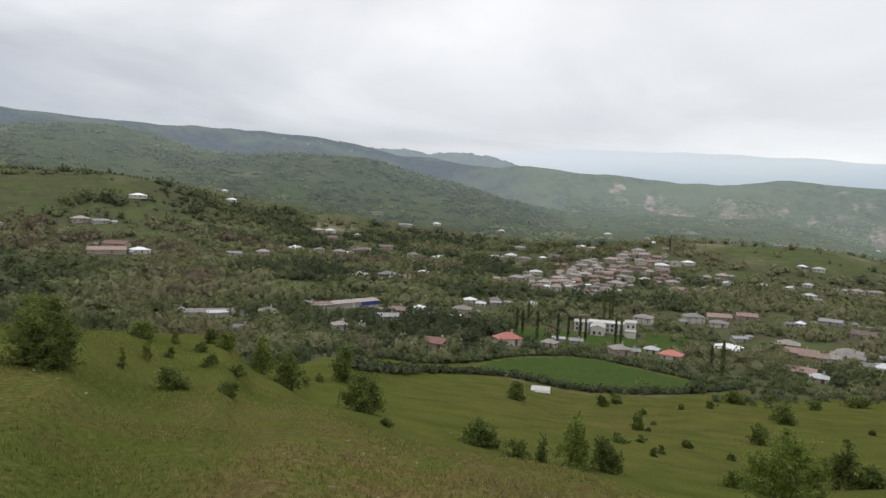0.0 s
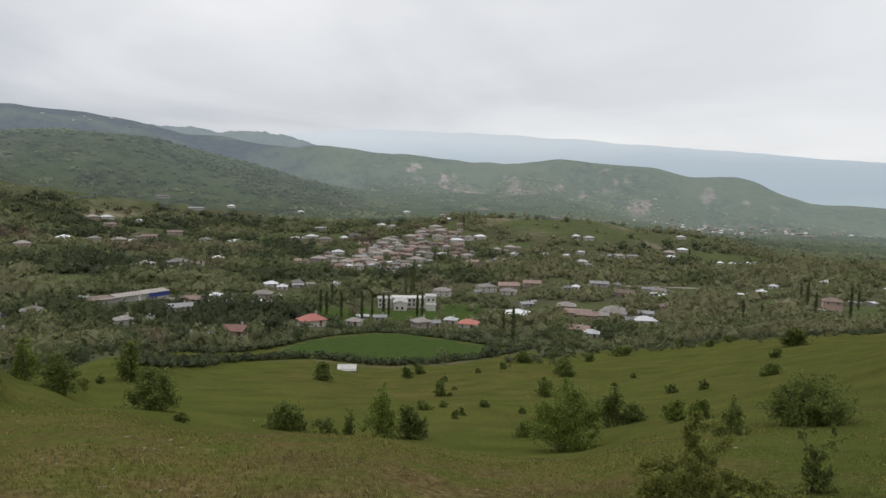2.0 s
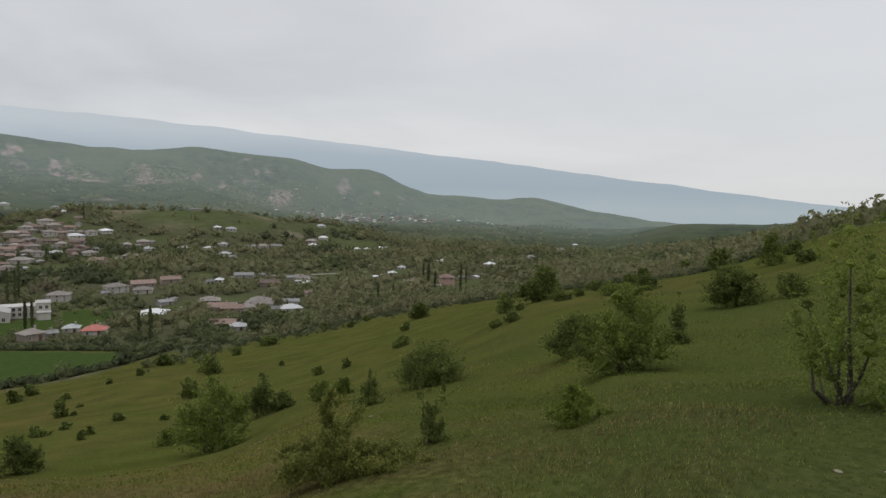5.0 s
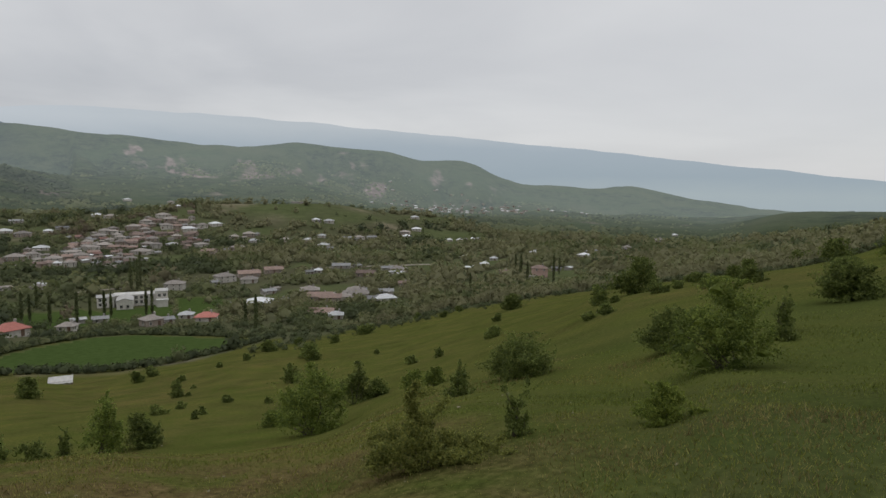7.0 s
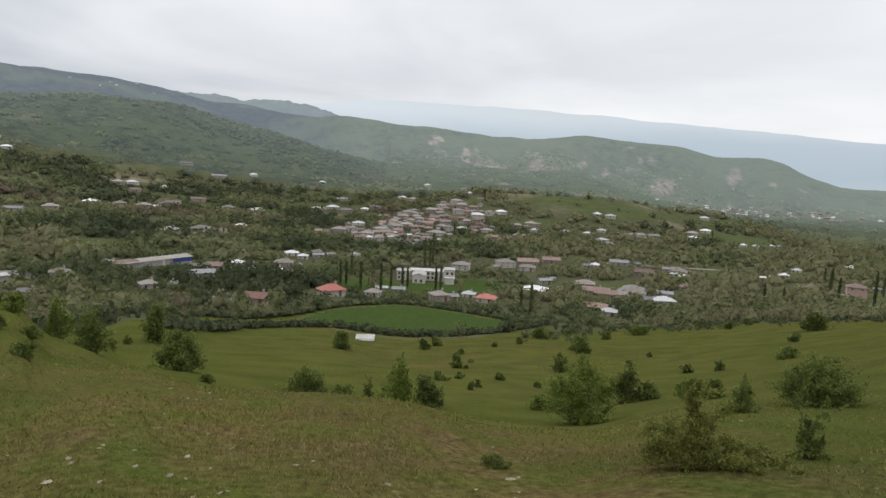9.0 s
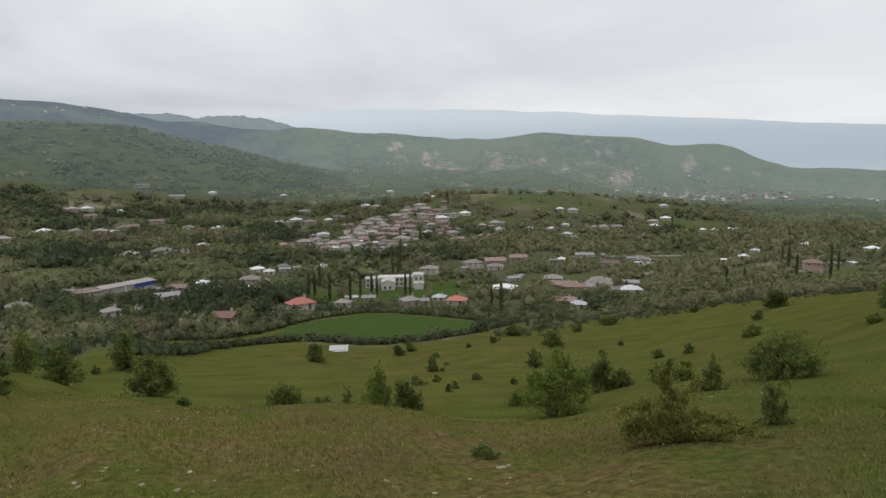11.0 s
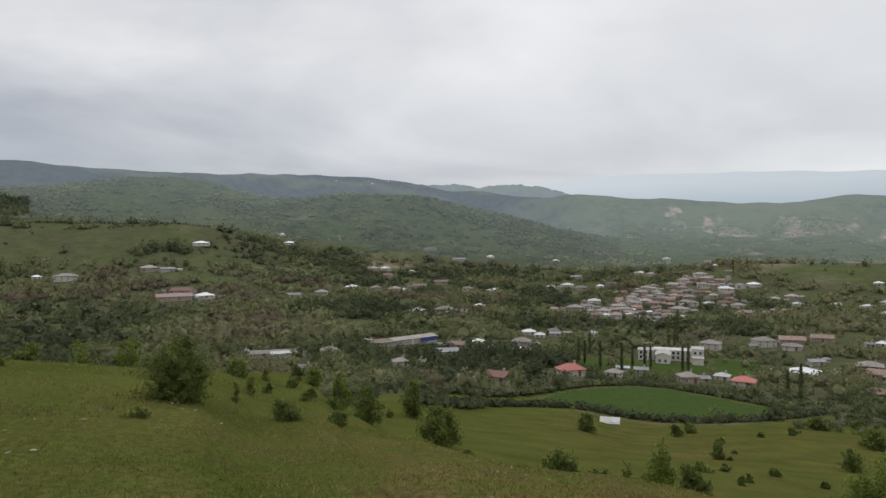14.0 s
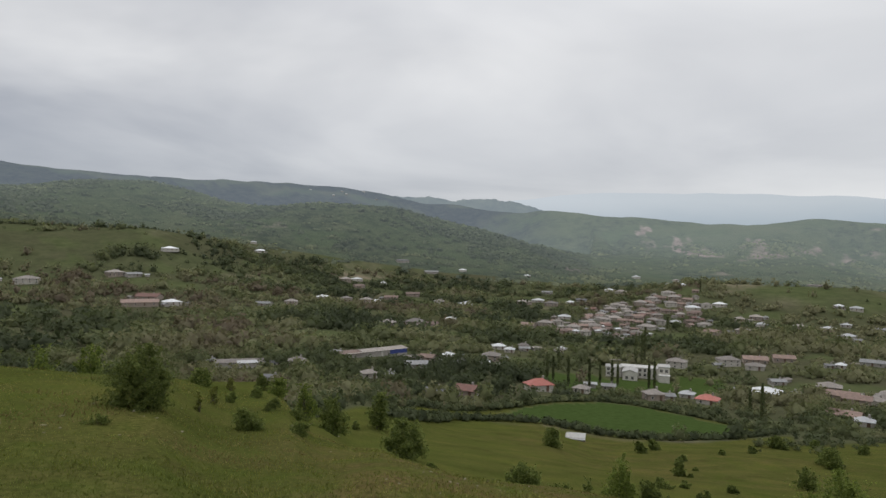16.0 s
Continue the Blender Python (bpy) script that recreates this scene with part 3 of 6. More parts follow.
def build_ground():
    a = np.radians(COLUMNS)[:, None]
    x, y = np.sin(a) * RINGS, np.cos(a) * RINGS
    n, k = LAND.shape
    verts = np.stack([x, y, LAND], -1).reshape(-1, 3)
    i, j = np.meshgrid(np.arange(n), np.arange(1, k - 1), indexing="ij")
    i2 = (i + 1) % n
    quads = np.stack([i * k + j, i * k + j + 1, i2 * k + j + 1, i2 * k + j], -1).reshape(-1, 4)[:, ::-1]
    centre = np.stack([0 * np.arange(n), ((np.arange(n) + 1) % n) * k + 1, np.arange(n) * k + 1], -1)
    me = bpy.data.meshes.new("ground")
    me.from_pydata(verts.tolist(), [], quads.tolist() + centre.tolist())
    me.materials.append(GROUND)
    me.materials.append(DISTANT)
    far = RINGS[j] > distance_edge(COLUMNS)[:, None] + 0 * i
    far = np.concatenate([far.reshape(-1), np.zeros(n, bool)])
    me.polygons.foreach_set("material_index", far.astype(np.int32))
    me.polygons.foreach_set("use_smooth", np.ones(len(me.polygons), bool))
    layer = me.color_attributes.new("cover", "FLOAT_COLOR", "POINT")
    layer.data.foreach_set("color", cover_of(x, y).astype(np.float32).reshape(-1))
    layer = me.attributes.new("worn", "FLOAT", "POINT")
    r, b = np.hypot(x, y), COLUMNS[:, None] + 0 * x
    worn = 0.2 + 1.1 * np.exp(-(r / np.clip(18 - (b - 15) / 4, 8, 18)) ** 2) * np.clip((b + 38) / 36, 0.2, 1) * np.clip((180 - b) / 60, 0.2, 1) + 0.25 * np.clip(fbm(x / 25, y / 25, 3, 14), 0, 1) + 0.12 * np.clip((r - 14) / 20, 0, 1) * np.clip((b + 5) / 15, 0, 1) * np.clip((62 - b) / 12, 0, 1)
    layer.data.foreach_set("value", np.clip(worn, 0, 1).astype(np.float32).reshape(-1))
    lush = np.clip((b - 36) / 26, 0, 1) * np.clip((160 - b) / 40, 0, 1) * np.clip((60 - r) / 40, 0.15, 1) * np.clip(0.75 + 0.5 * fbm(x / 9, y / 9, 3, 17), 0, 1)
    layer = me.attributes.new("lush", "FLOAT", "POINT")
    layer.data.foreach_set("value", (0.8 * lush).astype(np.float32).reshape(-1))
    me.update()
    ob = tagged(new("ground", me), "rolling green and brown hills round a wooded valley", "ground", kind="structure")
    return ob


build_ground()


def build_range():
    """The high range beyond the plain, its crest dropping towards the north."""
    b = np.linspace(-20, 100, 241)
    crest = curve([-20, 0, 13, 24.5, 38, 53, 67, 81.6, 100], [2.0, 4.4, 5.6, 5.3, 4.37, 3.0, 1.42, -0.2, -1.6], b)
    crest = crest + 0.06 * fbm(b / 3.0, b * 0 + 4, 4, 9)
    a = np.radians(b)
    verts = []
    for dist, part_up in ((4850, 1.0), (4700, 0.72), (4550, 0.4), (4400, 0.0)):
        base = -260.0
        top = 1.6 + 4850 * np.tan(np.radians(crest))
        z = base + (top - base) * part_up + (0 if part_up in (0, 1) else 12 * fbm(b / 2, b * 0 + part_up * 9, 3, 4))
        verts += np.stack([np.sin(a) * dist, np.cos(a) * dist, z], -1).tolist()
    n = len(b)
    faces = [(k * n + i, k * n + i + 1, (k + 1) * n + i + 1, (k + 1) * n + i) for k in range(3) for i in range(n - 1)]
    me = bpy.data.meshes.new("mountain_range")
    me.from_pydata(verts, [], faces)
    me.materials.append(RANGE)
    me.polygons.foreach_set("use_smooth", np.ones(len(me.polygons), bool))
    tagged(new("mountain_range", me), "blue misty mountain range under low cloud", "mountains", kind="structure")


build_range()


def build_distant_hills():
    """Two wooded hills that stand behind the ridge, blue by their painted haze."""
    for name_at, crest_b, crest_e in ((3500, (-9, -6.2, -5.1, -3.1, -1.9, -0.7, 1.5), (4.6, 5.16, 5.07, 5.12, 4.98, 4.71, 3.8)), (3350, (-3, -0.75, 0.15, 1.95, 4.25, 6.5, 9), (4.2, 4.73, 4.92, 4.99, 4.78, 4.23, 3.4))):
        b = np.linspace(crest_b[0], crest_b[-1], 80)
        top = 1.6 + name_at * np.tan(np.radians(curve(crest_b, crest_e, b))) + 4 * fbm(b * 2.2, b * 0 + name_at, 4, 12)
        a = np.radians(b)
        rows = []
        for back, share in ((0, 1.0), (-110, 0.86), (-260, 0.55), (-420, 0.0)):
            z = -60 + (top + 60) * share + (0 if share in (0, 1) else 9) * fbm(b * 1.6, b * 0 + back / 40, 3, 14)
            rows += np.stack([np.sin(a) * (name_at + back), np.cos(a) * (name_at + back), z], -1).tolist()
        n = len(b)
        me = raw_mesh("distant_hill", rows, [(k * n + i, k * n + i + 1, (k + 1) * n + i + 1, (k + 1) * n + i) for k in range(3) for i in range(n - 1)])
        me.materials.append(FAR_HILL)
        me.polygons.foreach_set("use_smooth", np.ones(len(me.polygons), bool))
        tagged(new("distant_hill", me), "wooded hill far behind the ridge, blue with painted haze", "hill", kind="structure")


# ---- building helpers ----
def part(name, bm, mat, parent, label="", smooth=False):
    """Links a bmesh as one mesh under a thing or a part."""
    me = bpy.data.meshes.new(name)
    bm.to_mesh(me)
    bm.free()
    return part_of(name, me, mat, parent, label, smooth)


def part_of(name, me, mat, parent, label="", smooth=False):
    if mat and not me.materials:
        me.materials.append(mat)
    if smooth:
        me.polygons.foreach_set("use_smooth", np.ones(len(me.polygons), bool))
    ob = new(name, me)
    ob.parent = parent
    if label:
        ob["label"] = label
    return ob


def raw_mesh(name, verts, faces):
    me = bpy.data.meshes.new(name)
    me.from_pydata(np.asarray(verts).tolist(), [], faces if isinstance(faces, list) else faces.tolist())
    me.update()
    return me


def box(bm, x0, x1, y0, y1, z0, z1):
    vs = [bm.verts.new(p) for p in ((x0, y0, z0), (x1, y0, z0), (x1, y1, z0), (x0, y1, z0), (x0, y0, z1), (x1, y0, z1), (x1, y1, z1), (x0, y1, z1))]
    for f in ((3, 2, 1, 0), (4, 5, 6, 7), (0, 1, 5, 4), (1, 2, 6, 5), (2, 3, 7, 6), (3, 0, 4, 7)):
        bm.faces.new([vs[i] for i in f])


def boxes(*bs):
    bm = bmesh.new()
    for b in bs:
        box(bm, *b)
    return bm


def unit(v):
    return v / np.maximum(np.linalg.norm(v, axis=-1, keepdims=True), 1e-9)


def leaf_quads(centres, normals, sizes, rng, slim=0.55):
    """Lozenge-shaped leaves or sprays: vertices and faces."""
    n = len(centres)
    side = unit(np.cross(normals, unit(rng.normal(size=(n, 3)))))
    along = np.cross(normals, side)
    s = np.asarray(sizes)[:, None] / 2
    bend = normals * s * 0.25
    v = np.stack([centres - along * s, centres + side * s * slim + bend, centres + along * s, centres - side * s * slim + bend], 1)
    return v.reshape(-1, 3), np.arange(4 * n).reshape(-1, 4)


def soft_normals(me, normals):
    """Leaves take their shading from the crown that they belong to."""
    at = me.attributes.new("custom_normal", "FLOAT_VECTOR", "POINT")
    at.data.foreach_set("vector", np.asarray(normals, np.float32).reshape(-1))


def tube(points, radii, sides=6):
    """A tapered stem along points."""
    points = np.asarray(points, float)
    way = unit(np.gradient(points, axis=0))
    a = unit(np.cross(way, np.array([0.31, 0.87, 0.11])))
    b = np.cross(way, a)
    ang = np.arange(sides) * 2 * np.pi / sides
    ring = points[:, None] + np.asarray(radii)[:, None, None] * (np.cos(ang)[None, :, None] * a[:, None] + np.sin(ang)[None, :, None] * b[:, None])
    n = len(points)
    faces = [(i * sides + k, i * sides + (k + 1) % sides, (i + 1) * sides + (k + 1) % sides, (i + 1) * sides + k) for i in range(n - 1) for k in range(sides)]
    return ring.reshape(-1, 3), faces


def join_meshes(pieces):
    verts, faces, base = [], [], 0
    for v, f in pieces:
        verts.append(np.asarray(v))
        faces += [tuple(int(i) + base for i in q) for q in f]
        base += len(v)
    return np.concatenate(verts), faces


build_distant_hills()


# ---- materials of plants ----
def leaf_material(name, *tones):
    m, nt, bsdf = material(name)
    geo = nt.nodes.new("ShaderNodeNewGeometry")
    stops = [(i / (len(tones) - 1), c) for i, c in enumerate(tones)]
    c = ramp_node(nt, geo.outputs["Random Per Island"], *stops)
    info = nt.nodes.new("ShaderNodeObjectInfo")
    hsv = nt.nodes.new("ShaderNodeHueSaturation")
    mr = nt.nodes.new("ShaderNodeMapRange")
    mr.inputs[3].default_value, mr.inputs[4].default_value = 0.8, 1.12
    nt.links.new(info.outputs["Random"], mr.inputs[0])
    nt.links.new(mr.outputs[0], hsv.inputs["Value"])
    nt.links.new(c, hsv.inputs["Color"])
    nt.links.new(hsv.outputs[0], bsdf.inputs["Base Color"])
    bsdf.inputs["Roughness"].default_value = 0.65
    bsdf.inputs["Specular IOR Level"].default_value = 0.06
    thin = nt.nodes.new("ShaderNodeBsdfTranslucent")
    nt.links.new(hsv.outputs[0], thin.inputs["Color"])
    mix = nt.nodes.new("ShaderNodeAddShader")
    nt.links.new(bsdf.outputs[0], mix.inputs[0])
    nt.links.new(thin.outputs[0], mix.inputs[1])
    nt.links.new(mix.outputs[0], nt.nodes["Material Output"].inputs["Surface"])
    return m


def woods_material(name, thinness, far=False):
    """Far trees: the tint layer tells dark, fresh and still bare crowns apart, and carries some haze in the east."""
    m, nt, bsdf = material(name)
    at = nt.nodes.new("ShaderNodeAttribute")
    at.attribute_name = "tint"
    c = ramp_node(nt, at.outputs["Fac"], (0.0, (0.035, 0.043, 0.023)), (0.35, (0.055, 0.065, 0.031)), (0.55, (0.090, 0.098, 0.045)), (0.75, (0.112, 0.111, 0.060)), (1.0, (0.084, 0.068, 0.047)))
    hsv = nt.nodes.new("ShaderNodeHueSaturation")
    mr = nt.nodes.new("ShaderNodeMapRange")
    mr.inputs[1].default_value, mr.inputs[2].default_value = 0.3, 0.7
    mr.inputs[3].default_value, mr.inputs[4].default_value = 0.9, 1.1
    leafy = noise_node(nt, 1.1, 5, 0.7, place_of(nt))
    nt.links.new(leafy, mr.inputs[0])
    nt.links.new(mr.outputs[0], hsv.inputs["Value"])
    nt.links.new(c, hsv.inputs["Color"])
    nt.links.new(hsv.outputs[0], bsdf.inputs["Base Color"])
    # far crowns get haze painted as emission, stronger with distance
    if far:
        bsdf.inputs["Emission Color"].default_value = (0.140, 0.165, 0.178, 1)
        nt.links.new(painted_haze(nt, place_of(nt)), bsdf.inputs["Emission Strength"])
    bsdf.inputs["Roughness"].default_value = 0.9
    bsdf.inputs["Specular IOR Level"].default_value = 0.1
    thin = nt.nodes.new("ShaderNodeBsdfTranslucent")
    nt.links.new(mix_node(nt, 1.0, hsv.outputs[0], (0.85, 0.88, 0.75), "MULTIPLY"), thin.inputs["Color"])
    mix = nt.nodes.new("ShaderNodeAddShader")
    nt.links.new(bsdf.outputs[0], mix.inputs[0])
    if thinness:
        nt.links.new(thin.outputs[0], mix.inputs[1])
    nt.links.new(mix.outputs[0], nt.nodes["Material Output"].inputs["Surface"])
    return m


def bark_material():
    m, nt, bsdf = material("bark")
    p = place_of(nt)
    c = ramp_node(nt, noise_node(nt, 30, 4, 0.6, p, (1, 1, 0.2)), (0.35, (0.035, 0.028, 0.02)), (0.65, (0.11, 0.09, 0.07)))
    nt.links.new(c, bsdf.inputs["Base Color"])
    bsdf.inputs["Roughness"].default_value = 0.9
    return m


BARK = bark_material()
LEAF_DARK = leaf_material("dark_green_leaves", (0.036, 0.047, 0.014), (0.066, 0.083, 0.022), (0.112, 0.132, 0.036))
LEAF_POPLAR = leaf_material("poplar_leaves", (0.036, 0.044, 0.020), (0.058, 0.068, 0.030), (0.085, 0.095, 0.040))
LEAF_FRESH = leaf_material("fresh_green_leaves", (0.040, 0.055, 0.014), (0.074, 0.096, 0.021), (0.128, 0.154, 0.034))
LEAF_OLIVE = leaf_material("olive_leaves", (0.045, 0.052, 0.014), (0.088, 0.096, 0.024), (0.150, 0.154, 0.040))
LEAF_BRIGHT = leaf_material("yellow_green_leaves", (0.042, 0.058, 0.012), (0.085, 0.108, 0.021), (0.145, 0.165, 0.034))
WOODS = woods_material("woodland_crowns", True)
WOOD_SPRAYS = woods_material("woodland_sprays", True)
# crowns of the far hills, with the painted haze
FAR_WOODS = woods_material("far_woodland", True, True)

def lump(segs, rings, rng):
    """A lumpy closed crown of unit width and height: vertices and triangles."""
    verts = [(0, 0, 0.02)]
    wob = rng.uniform(0.5, 1.4, (rings, segs))
    lean = rng.normal(size=2) * 0.06
    for j in range(rings):
        t = (j + 0.7) / (rings + 0.15)
        rad = 0.5 * math.sin(math.pi * min(0.93, 0.16 + 0.80 * t)) ** 0.65
        for k in range(segs):
            a = 2 * math.pi * (k + 0.5 * (j % 2)) / segs
            verts.append((rad * wob[j, k] * math.cos(a) + lean[0] * t, rad * wob[j, k] * math.sin(a) + lean[1] * t, t * 0.92 * (0.9 + 0.1 * wob[j, (k + 1) % segs])))
    verts.append((lean[0], lean[1], rng.uniform(0.93, 1.05)))
    faces = []
    for k in range(segs):
        faces.append((0, 1 + (k + 1) % segs, 1 + k))
        top = 1 + (rings - 1) * segs
        faces.append((len(verts) - 1, top + k, top + (k + 1) % segs))
        for j in range(rings - 1):
            a, b = 1 + j * segs + k, 1 + j * segs + (k + 1) % segs
            c, d = a + segs, b + segs
            faces += [(a, b, d), (a, d, c)] if j % 2 else [(a, b, c), (b, d, c)]
    return np.array(verts), np.array(faces)


SHRUB_LOOK = {
    "round": (LEAF_DARK, "dense dark green rounded bush on the grazed slope"),
    "loose": (LEAF_FRESH, "ragged fresh green young tree on the grazed slope"),
    "upright": (LEAF_DARK, "narrow upright dark green bush on the grazed slope"),
    "pointy": (LEAF_DARK, "small pointed green sapling with thin leading shoots"),
    "sparse": (LEAF_OLIVE, "straggly olive-leaved thorn bush with bare twigs"),
    "bright": (LEAF_BRIGHT, "low bright yellow-green bush in the turf"),
    "skirt": (LEAF_OLIVE, "olive-leaved thorn bush with wide skirt and one tall leader"),
    "broad": (LEAF_FRESH, "broad dense thorn bush with fresh green upper sprays"),
    "scrubby": (LEAF_DARK, "low spreading green scrub in the turf"),
    "column": (LEAF_DARK, "thin straggly sapling with leafy foot and ragged top"),
    "tussock": (LEAF_DARK, "low dark green weed tussock in the turf"),
}


def shrub(x, y, wide, tall, kind):
    """A bush: stems under a crown of single leaves or leaf sprays, in uneven clumps."""
    rng = np.random.default_rng(int(abs(x) * 1000 + abs(y) * 77 + tall * 500))
    leaf_mat, label = SHRUB_LOOK[kind]
    wide, tall = max(wide, 0.15), max(0.87 * tall, 0.12)
    dist = math.hypot(x, y)
    leaf = float(np.clip(0.0038 * dist, 0.034, 0.5))
    z = float(ground_z(x, y))
    root = new("tussock" if kind == "tussock" else ("thorn_bush" if kind in ("sparse", "skirt") else ("young_tree" if kind in ("loose", "pointy", "column") else "bush")))
    root.location = (x, y, z - 0.03)
    tagged(root, label, "tree" if kind in ("loose", "pointy") else "bush", group="bushes on the pasture")
    # clumps that fill the outline unevenly
    hw = wide / 2
    count = {"round": 20, "loose": 22, "upright": 14, "pointy": 15, "skirt": 64, "column": 30, "sparse": 12, "bright": 22, "tussock": 18, "broad": 30, "scrubby": 12}[kind]
    hs = (np.arange(count) + rng.random(count)) / count
    ang = rng.random(count) * 2 * np.pi
    lean = np.zeros((count, 2))
    if kind in ("round", "tussock", "broad", "scrubby"):
        reach = np.sqrt(np.clip(1.02 - hs ** 2, 0.04, 1))
        size = rng.uniform(0.11, 0.27, count) * min(wide, tall * 1.4)
        if kind == "broad":
            hs = hs ** 0.8
            size = size * 0.85
        if kind == "scrubby":
            size = size * 0.7
        # no bush is even: one shoulder stands higher, the other is thin
        shoulder = rng.random() * 2 * np.pi
        lean[:, 0] = 0.10 * wide * rng.normal() * hs
        hs = hs * np.clip(0.86 + 0.20 * np.cos(ang - shoulder), 0.3, 1.05)
    elif kind == "bright":
        hs = hs ** 1.3
        reach = np.clip(1.05 - 0.9 * hs, 0.1, 1)
        size = rng.uniform(0.10, 0.19, count) * wide
    elif kind == "loose":
        reach = np.clip(1.3 - 1.05 * hs, 0.14, 1.15)
        size = rng.uniform(0.12, 0.25, count) * wide * (1.1 - 0.45 * hs)
    elif kind == "upright":
        reach = np.clip(0.9 - 0.5 * hs, 0.1, 1)
        size = rng.uniform(0.22, 0.36, count) * wide
    elif kind == "pointy":
        reach = np.clip(1.0 - hs, 0.02, 1)
        size = rng.uniform(0.13, 0.26, count) * wide * (1.05 - 0.8 * hs)
    elif kind == "skirt":
        # a wide low skirt that falls away to one side of a tall leader
        low = np.arange(count) < count * 0.70
        rank = np.arange(count) / count
        up = np.clip((rank - 0.7) / 0.3, 0, 1)
        spread = -0.42 + 0.92 * ((rank / 0.7 * 7.0) % 1.0)
        across = np.where(low, spread, -0.09 - 0.07 * up + 0.02 * rng.normal(size=count))
        hs = np.where(low, (0.1 + 0.9 * rng.random(count)) * np.clip(0.40 - 0.62 * np.abs(across + 0.10), 0.05, 1), 0.28 + 0.72 * up)
        reach = np.where(low, 0.5, 0.05)
        size = np.where(low, rng.uniform(0.075, 0.115, count), rng.uniform(0.05, 0.07, count) * (1.15 - 0.45 * hs)) * wide
        lean[:, 0] = across * wide
        ang = np.where(rng.random(count) < 0.5, 1.0, -1.0) * np.pi / 2 - math.atan2(x, y)
    elif kind == "column":
        low = np.arange(count) < count * 0.4
        hs = np.where(low, rng.uniform(0.0, 0.30, count), rng.uniform(0.25, 1.0, count))
        reach = np.where(low, 0.8 - 1.2 * hs, np.where(hs > 0.6, 0.85, 0.35))
        size = np.where(low, rng.uniform(0.10, 0.17, count), rng.uniform(0.06, 0.12, count)) * wide
    else:
        reach = np.clip(0.9 - 0.5 * hs, 0.05, 1)
        size = rng.uniform(0.16, 0.28, count) * wide
    rr = hw * reach * np.sqrt(rng.uniform(0.15, 1, count)) * 0.9
    cz = tall * np.clip(0.08 + 0.86 * hs, 0, 1)
    cen = np.stack([rr * np.cos(ang), rr * np.sin(ang), cz], 1)
    side = np.array([math.cos(math.atan2(x, y)), -math.sin(math.atan2(x, y))])
    cen[:, :2] += lean[:, :1] * side
    size = np.minimum(size, 0.9 * tall)
    if kind not in ("column", "sparse", "tussock", "skirt"):
        m = 7
        up = np.linspace(0.06, 0.62, m)
        girth = {"bright": 0.16, "upright": 0.34}.get(kind, 0.27)
        cen = np.concatenate([cen, np.stack([rng.normal(size=m) * 0.12 * wide, rng.normal(size=m) * 0.12 * wide, up * tall], 1)])
        size = np.concatenate([size, np.minimum(girth * wide, 0.5 * tall) * (1.15 - 0.6 * up) * rng.uniform(0.8, 1.1, m)])
        count += m
    # stems run from the foot to the clumps
    pieces = []
    stems = min(count, 9)
    for k in rng.permutation(count)[:stems]:
        foot = np.array([*(rng.normal(size=2) * 0.05 * wide), -0.05])
        mid = (foot + cen[k]) / 2 + rng.normal(size=3) * 0.05 * tall
        r0 = float(np.clip(0.013 * tall + 0.004, 0.006, 0.06)) * rng.uniform(0.7, 1.3)
        pieces.append(tube([foot, 0.6 * mid + 0.4 * foot, mid, cen[k]], [r0, r0 * 0.75, r0 * 0.55, r0 * 0.2], 5))
    part_of("trunk", raw_mesh("trunk", *join_meshes(pieces)), BARK, root, "grey-brown stems")
    # leaves over and in the clumps
    area = float(np.sum(4 * np.pi * size ** 2))
    fill = {"sparse": 0.8, "skirt": 2.2, "column": 2.6, "bright": 1.2, "loose": 1.2, "tussock": 3.0}.get(kind, 1.3)
    n = int(np.clip(fill * area / leaf ** 2, 200, 15000 if kind == "skirt" else 9000))
    pick = rng.choice(count, n, p=size ** 2 / np.sum(size ** 2))
    way = unit(rng.normal(size=(n, 3)))
    deep = rng.uniform(0.55, 1.18, n)
    stray = np.where(rng.random(n) < 0.2, rng.uniform(1.0, 1.5, n), 1.0)
    pos = cen[pick] + way * (size[pick] * deep * stray)[:, None] * np.array([1, 1, 0.85])
    # most leaves sit along twigs that reach out of the clumps
    twigs = 9
    twig = unit(rng.normal(size=(count, twigs, 3)) + 0.9 * unit(cen / np.array([hw, hw, tall]))[:, None] + np.array([0, 0, 0.35]))
    reachy = rng.uniform(0.7, 1.25 if kind in ("skirt", "bright") else 1.85, (count, twigs))
    which = rng.integers(twigs, size=n)
    on = rng.random(n) < 0.6
    along = twig[pick, which] * (size[pick] * reachy[pick, which] * rng.uniform(0.05, 1, n) ** 0.62)[:, None]
    pos = np.where(on[:, None], cen[pick] + along + rng.normal(size=(n, 3)) * (0.11 * size[pick])[:, None], pos)
    from_clump = unit(pos - cen[pick])
    pos[:, 2] = np.where(pos[:, 2] < 0.01, np.abs(pos[:, 2]) * 0.5 + 0.01, pos[:, 2])
    if kind != "tussock":
        # shoots that stand out of the crown
        shoots = {"pointy": 7, "sparse": 4, "bright": 22, "loose": 16, "skirt": 18, "column": 9, "broad": 18}.get(kind, 12)
        m = max(14, n // 60)
        for _ in range(shoots):
            k = rng.integers(count)
            start = cen[k]
            lift = np.array([*(rng.normal(size=2) * 0.10 * wide), rng.uniform(0.08, 0.27) * tall])
            t = rng.random(m)[:, None]
            add = start + lift * (0.4 + 0.9 * t) + rng.normal(size=(m, 3)) * 0.018 * wide
            pos = np.concatenate([pos, add])
            way = np.concatenate([way, unit(rng.normal(size=(m, 3)))])
            from_clump = np.concatenate([from_clump, np.tile(unit(lift), (m, 1))])
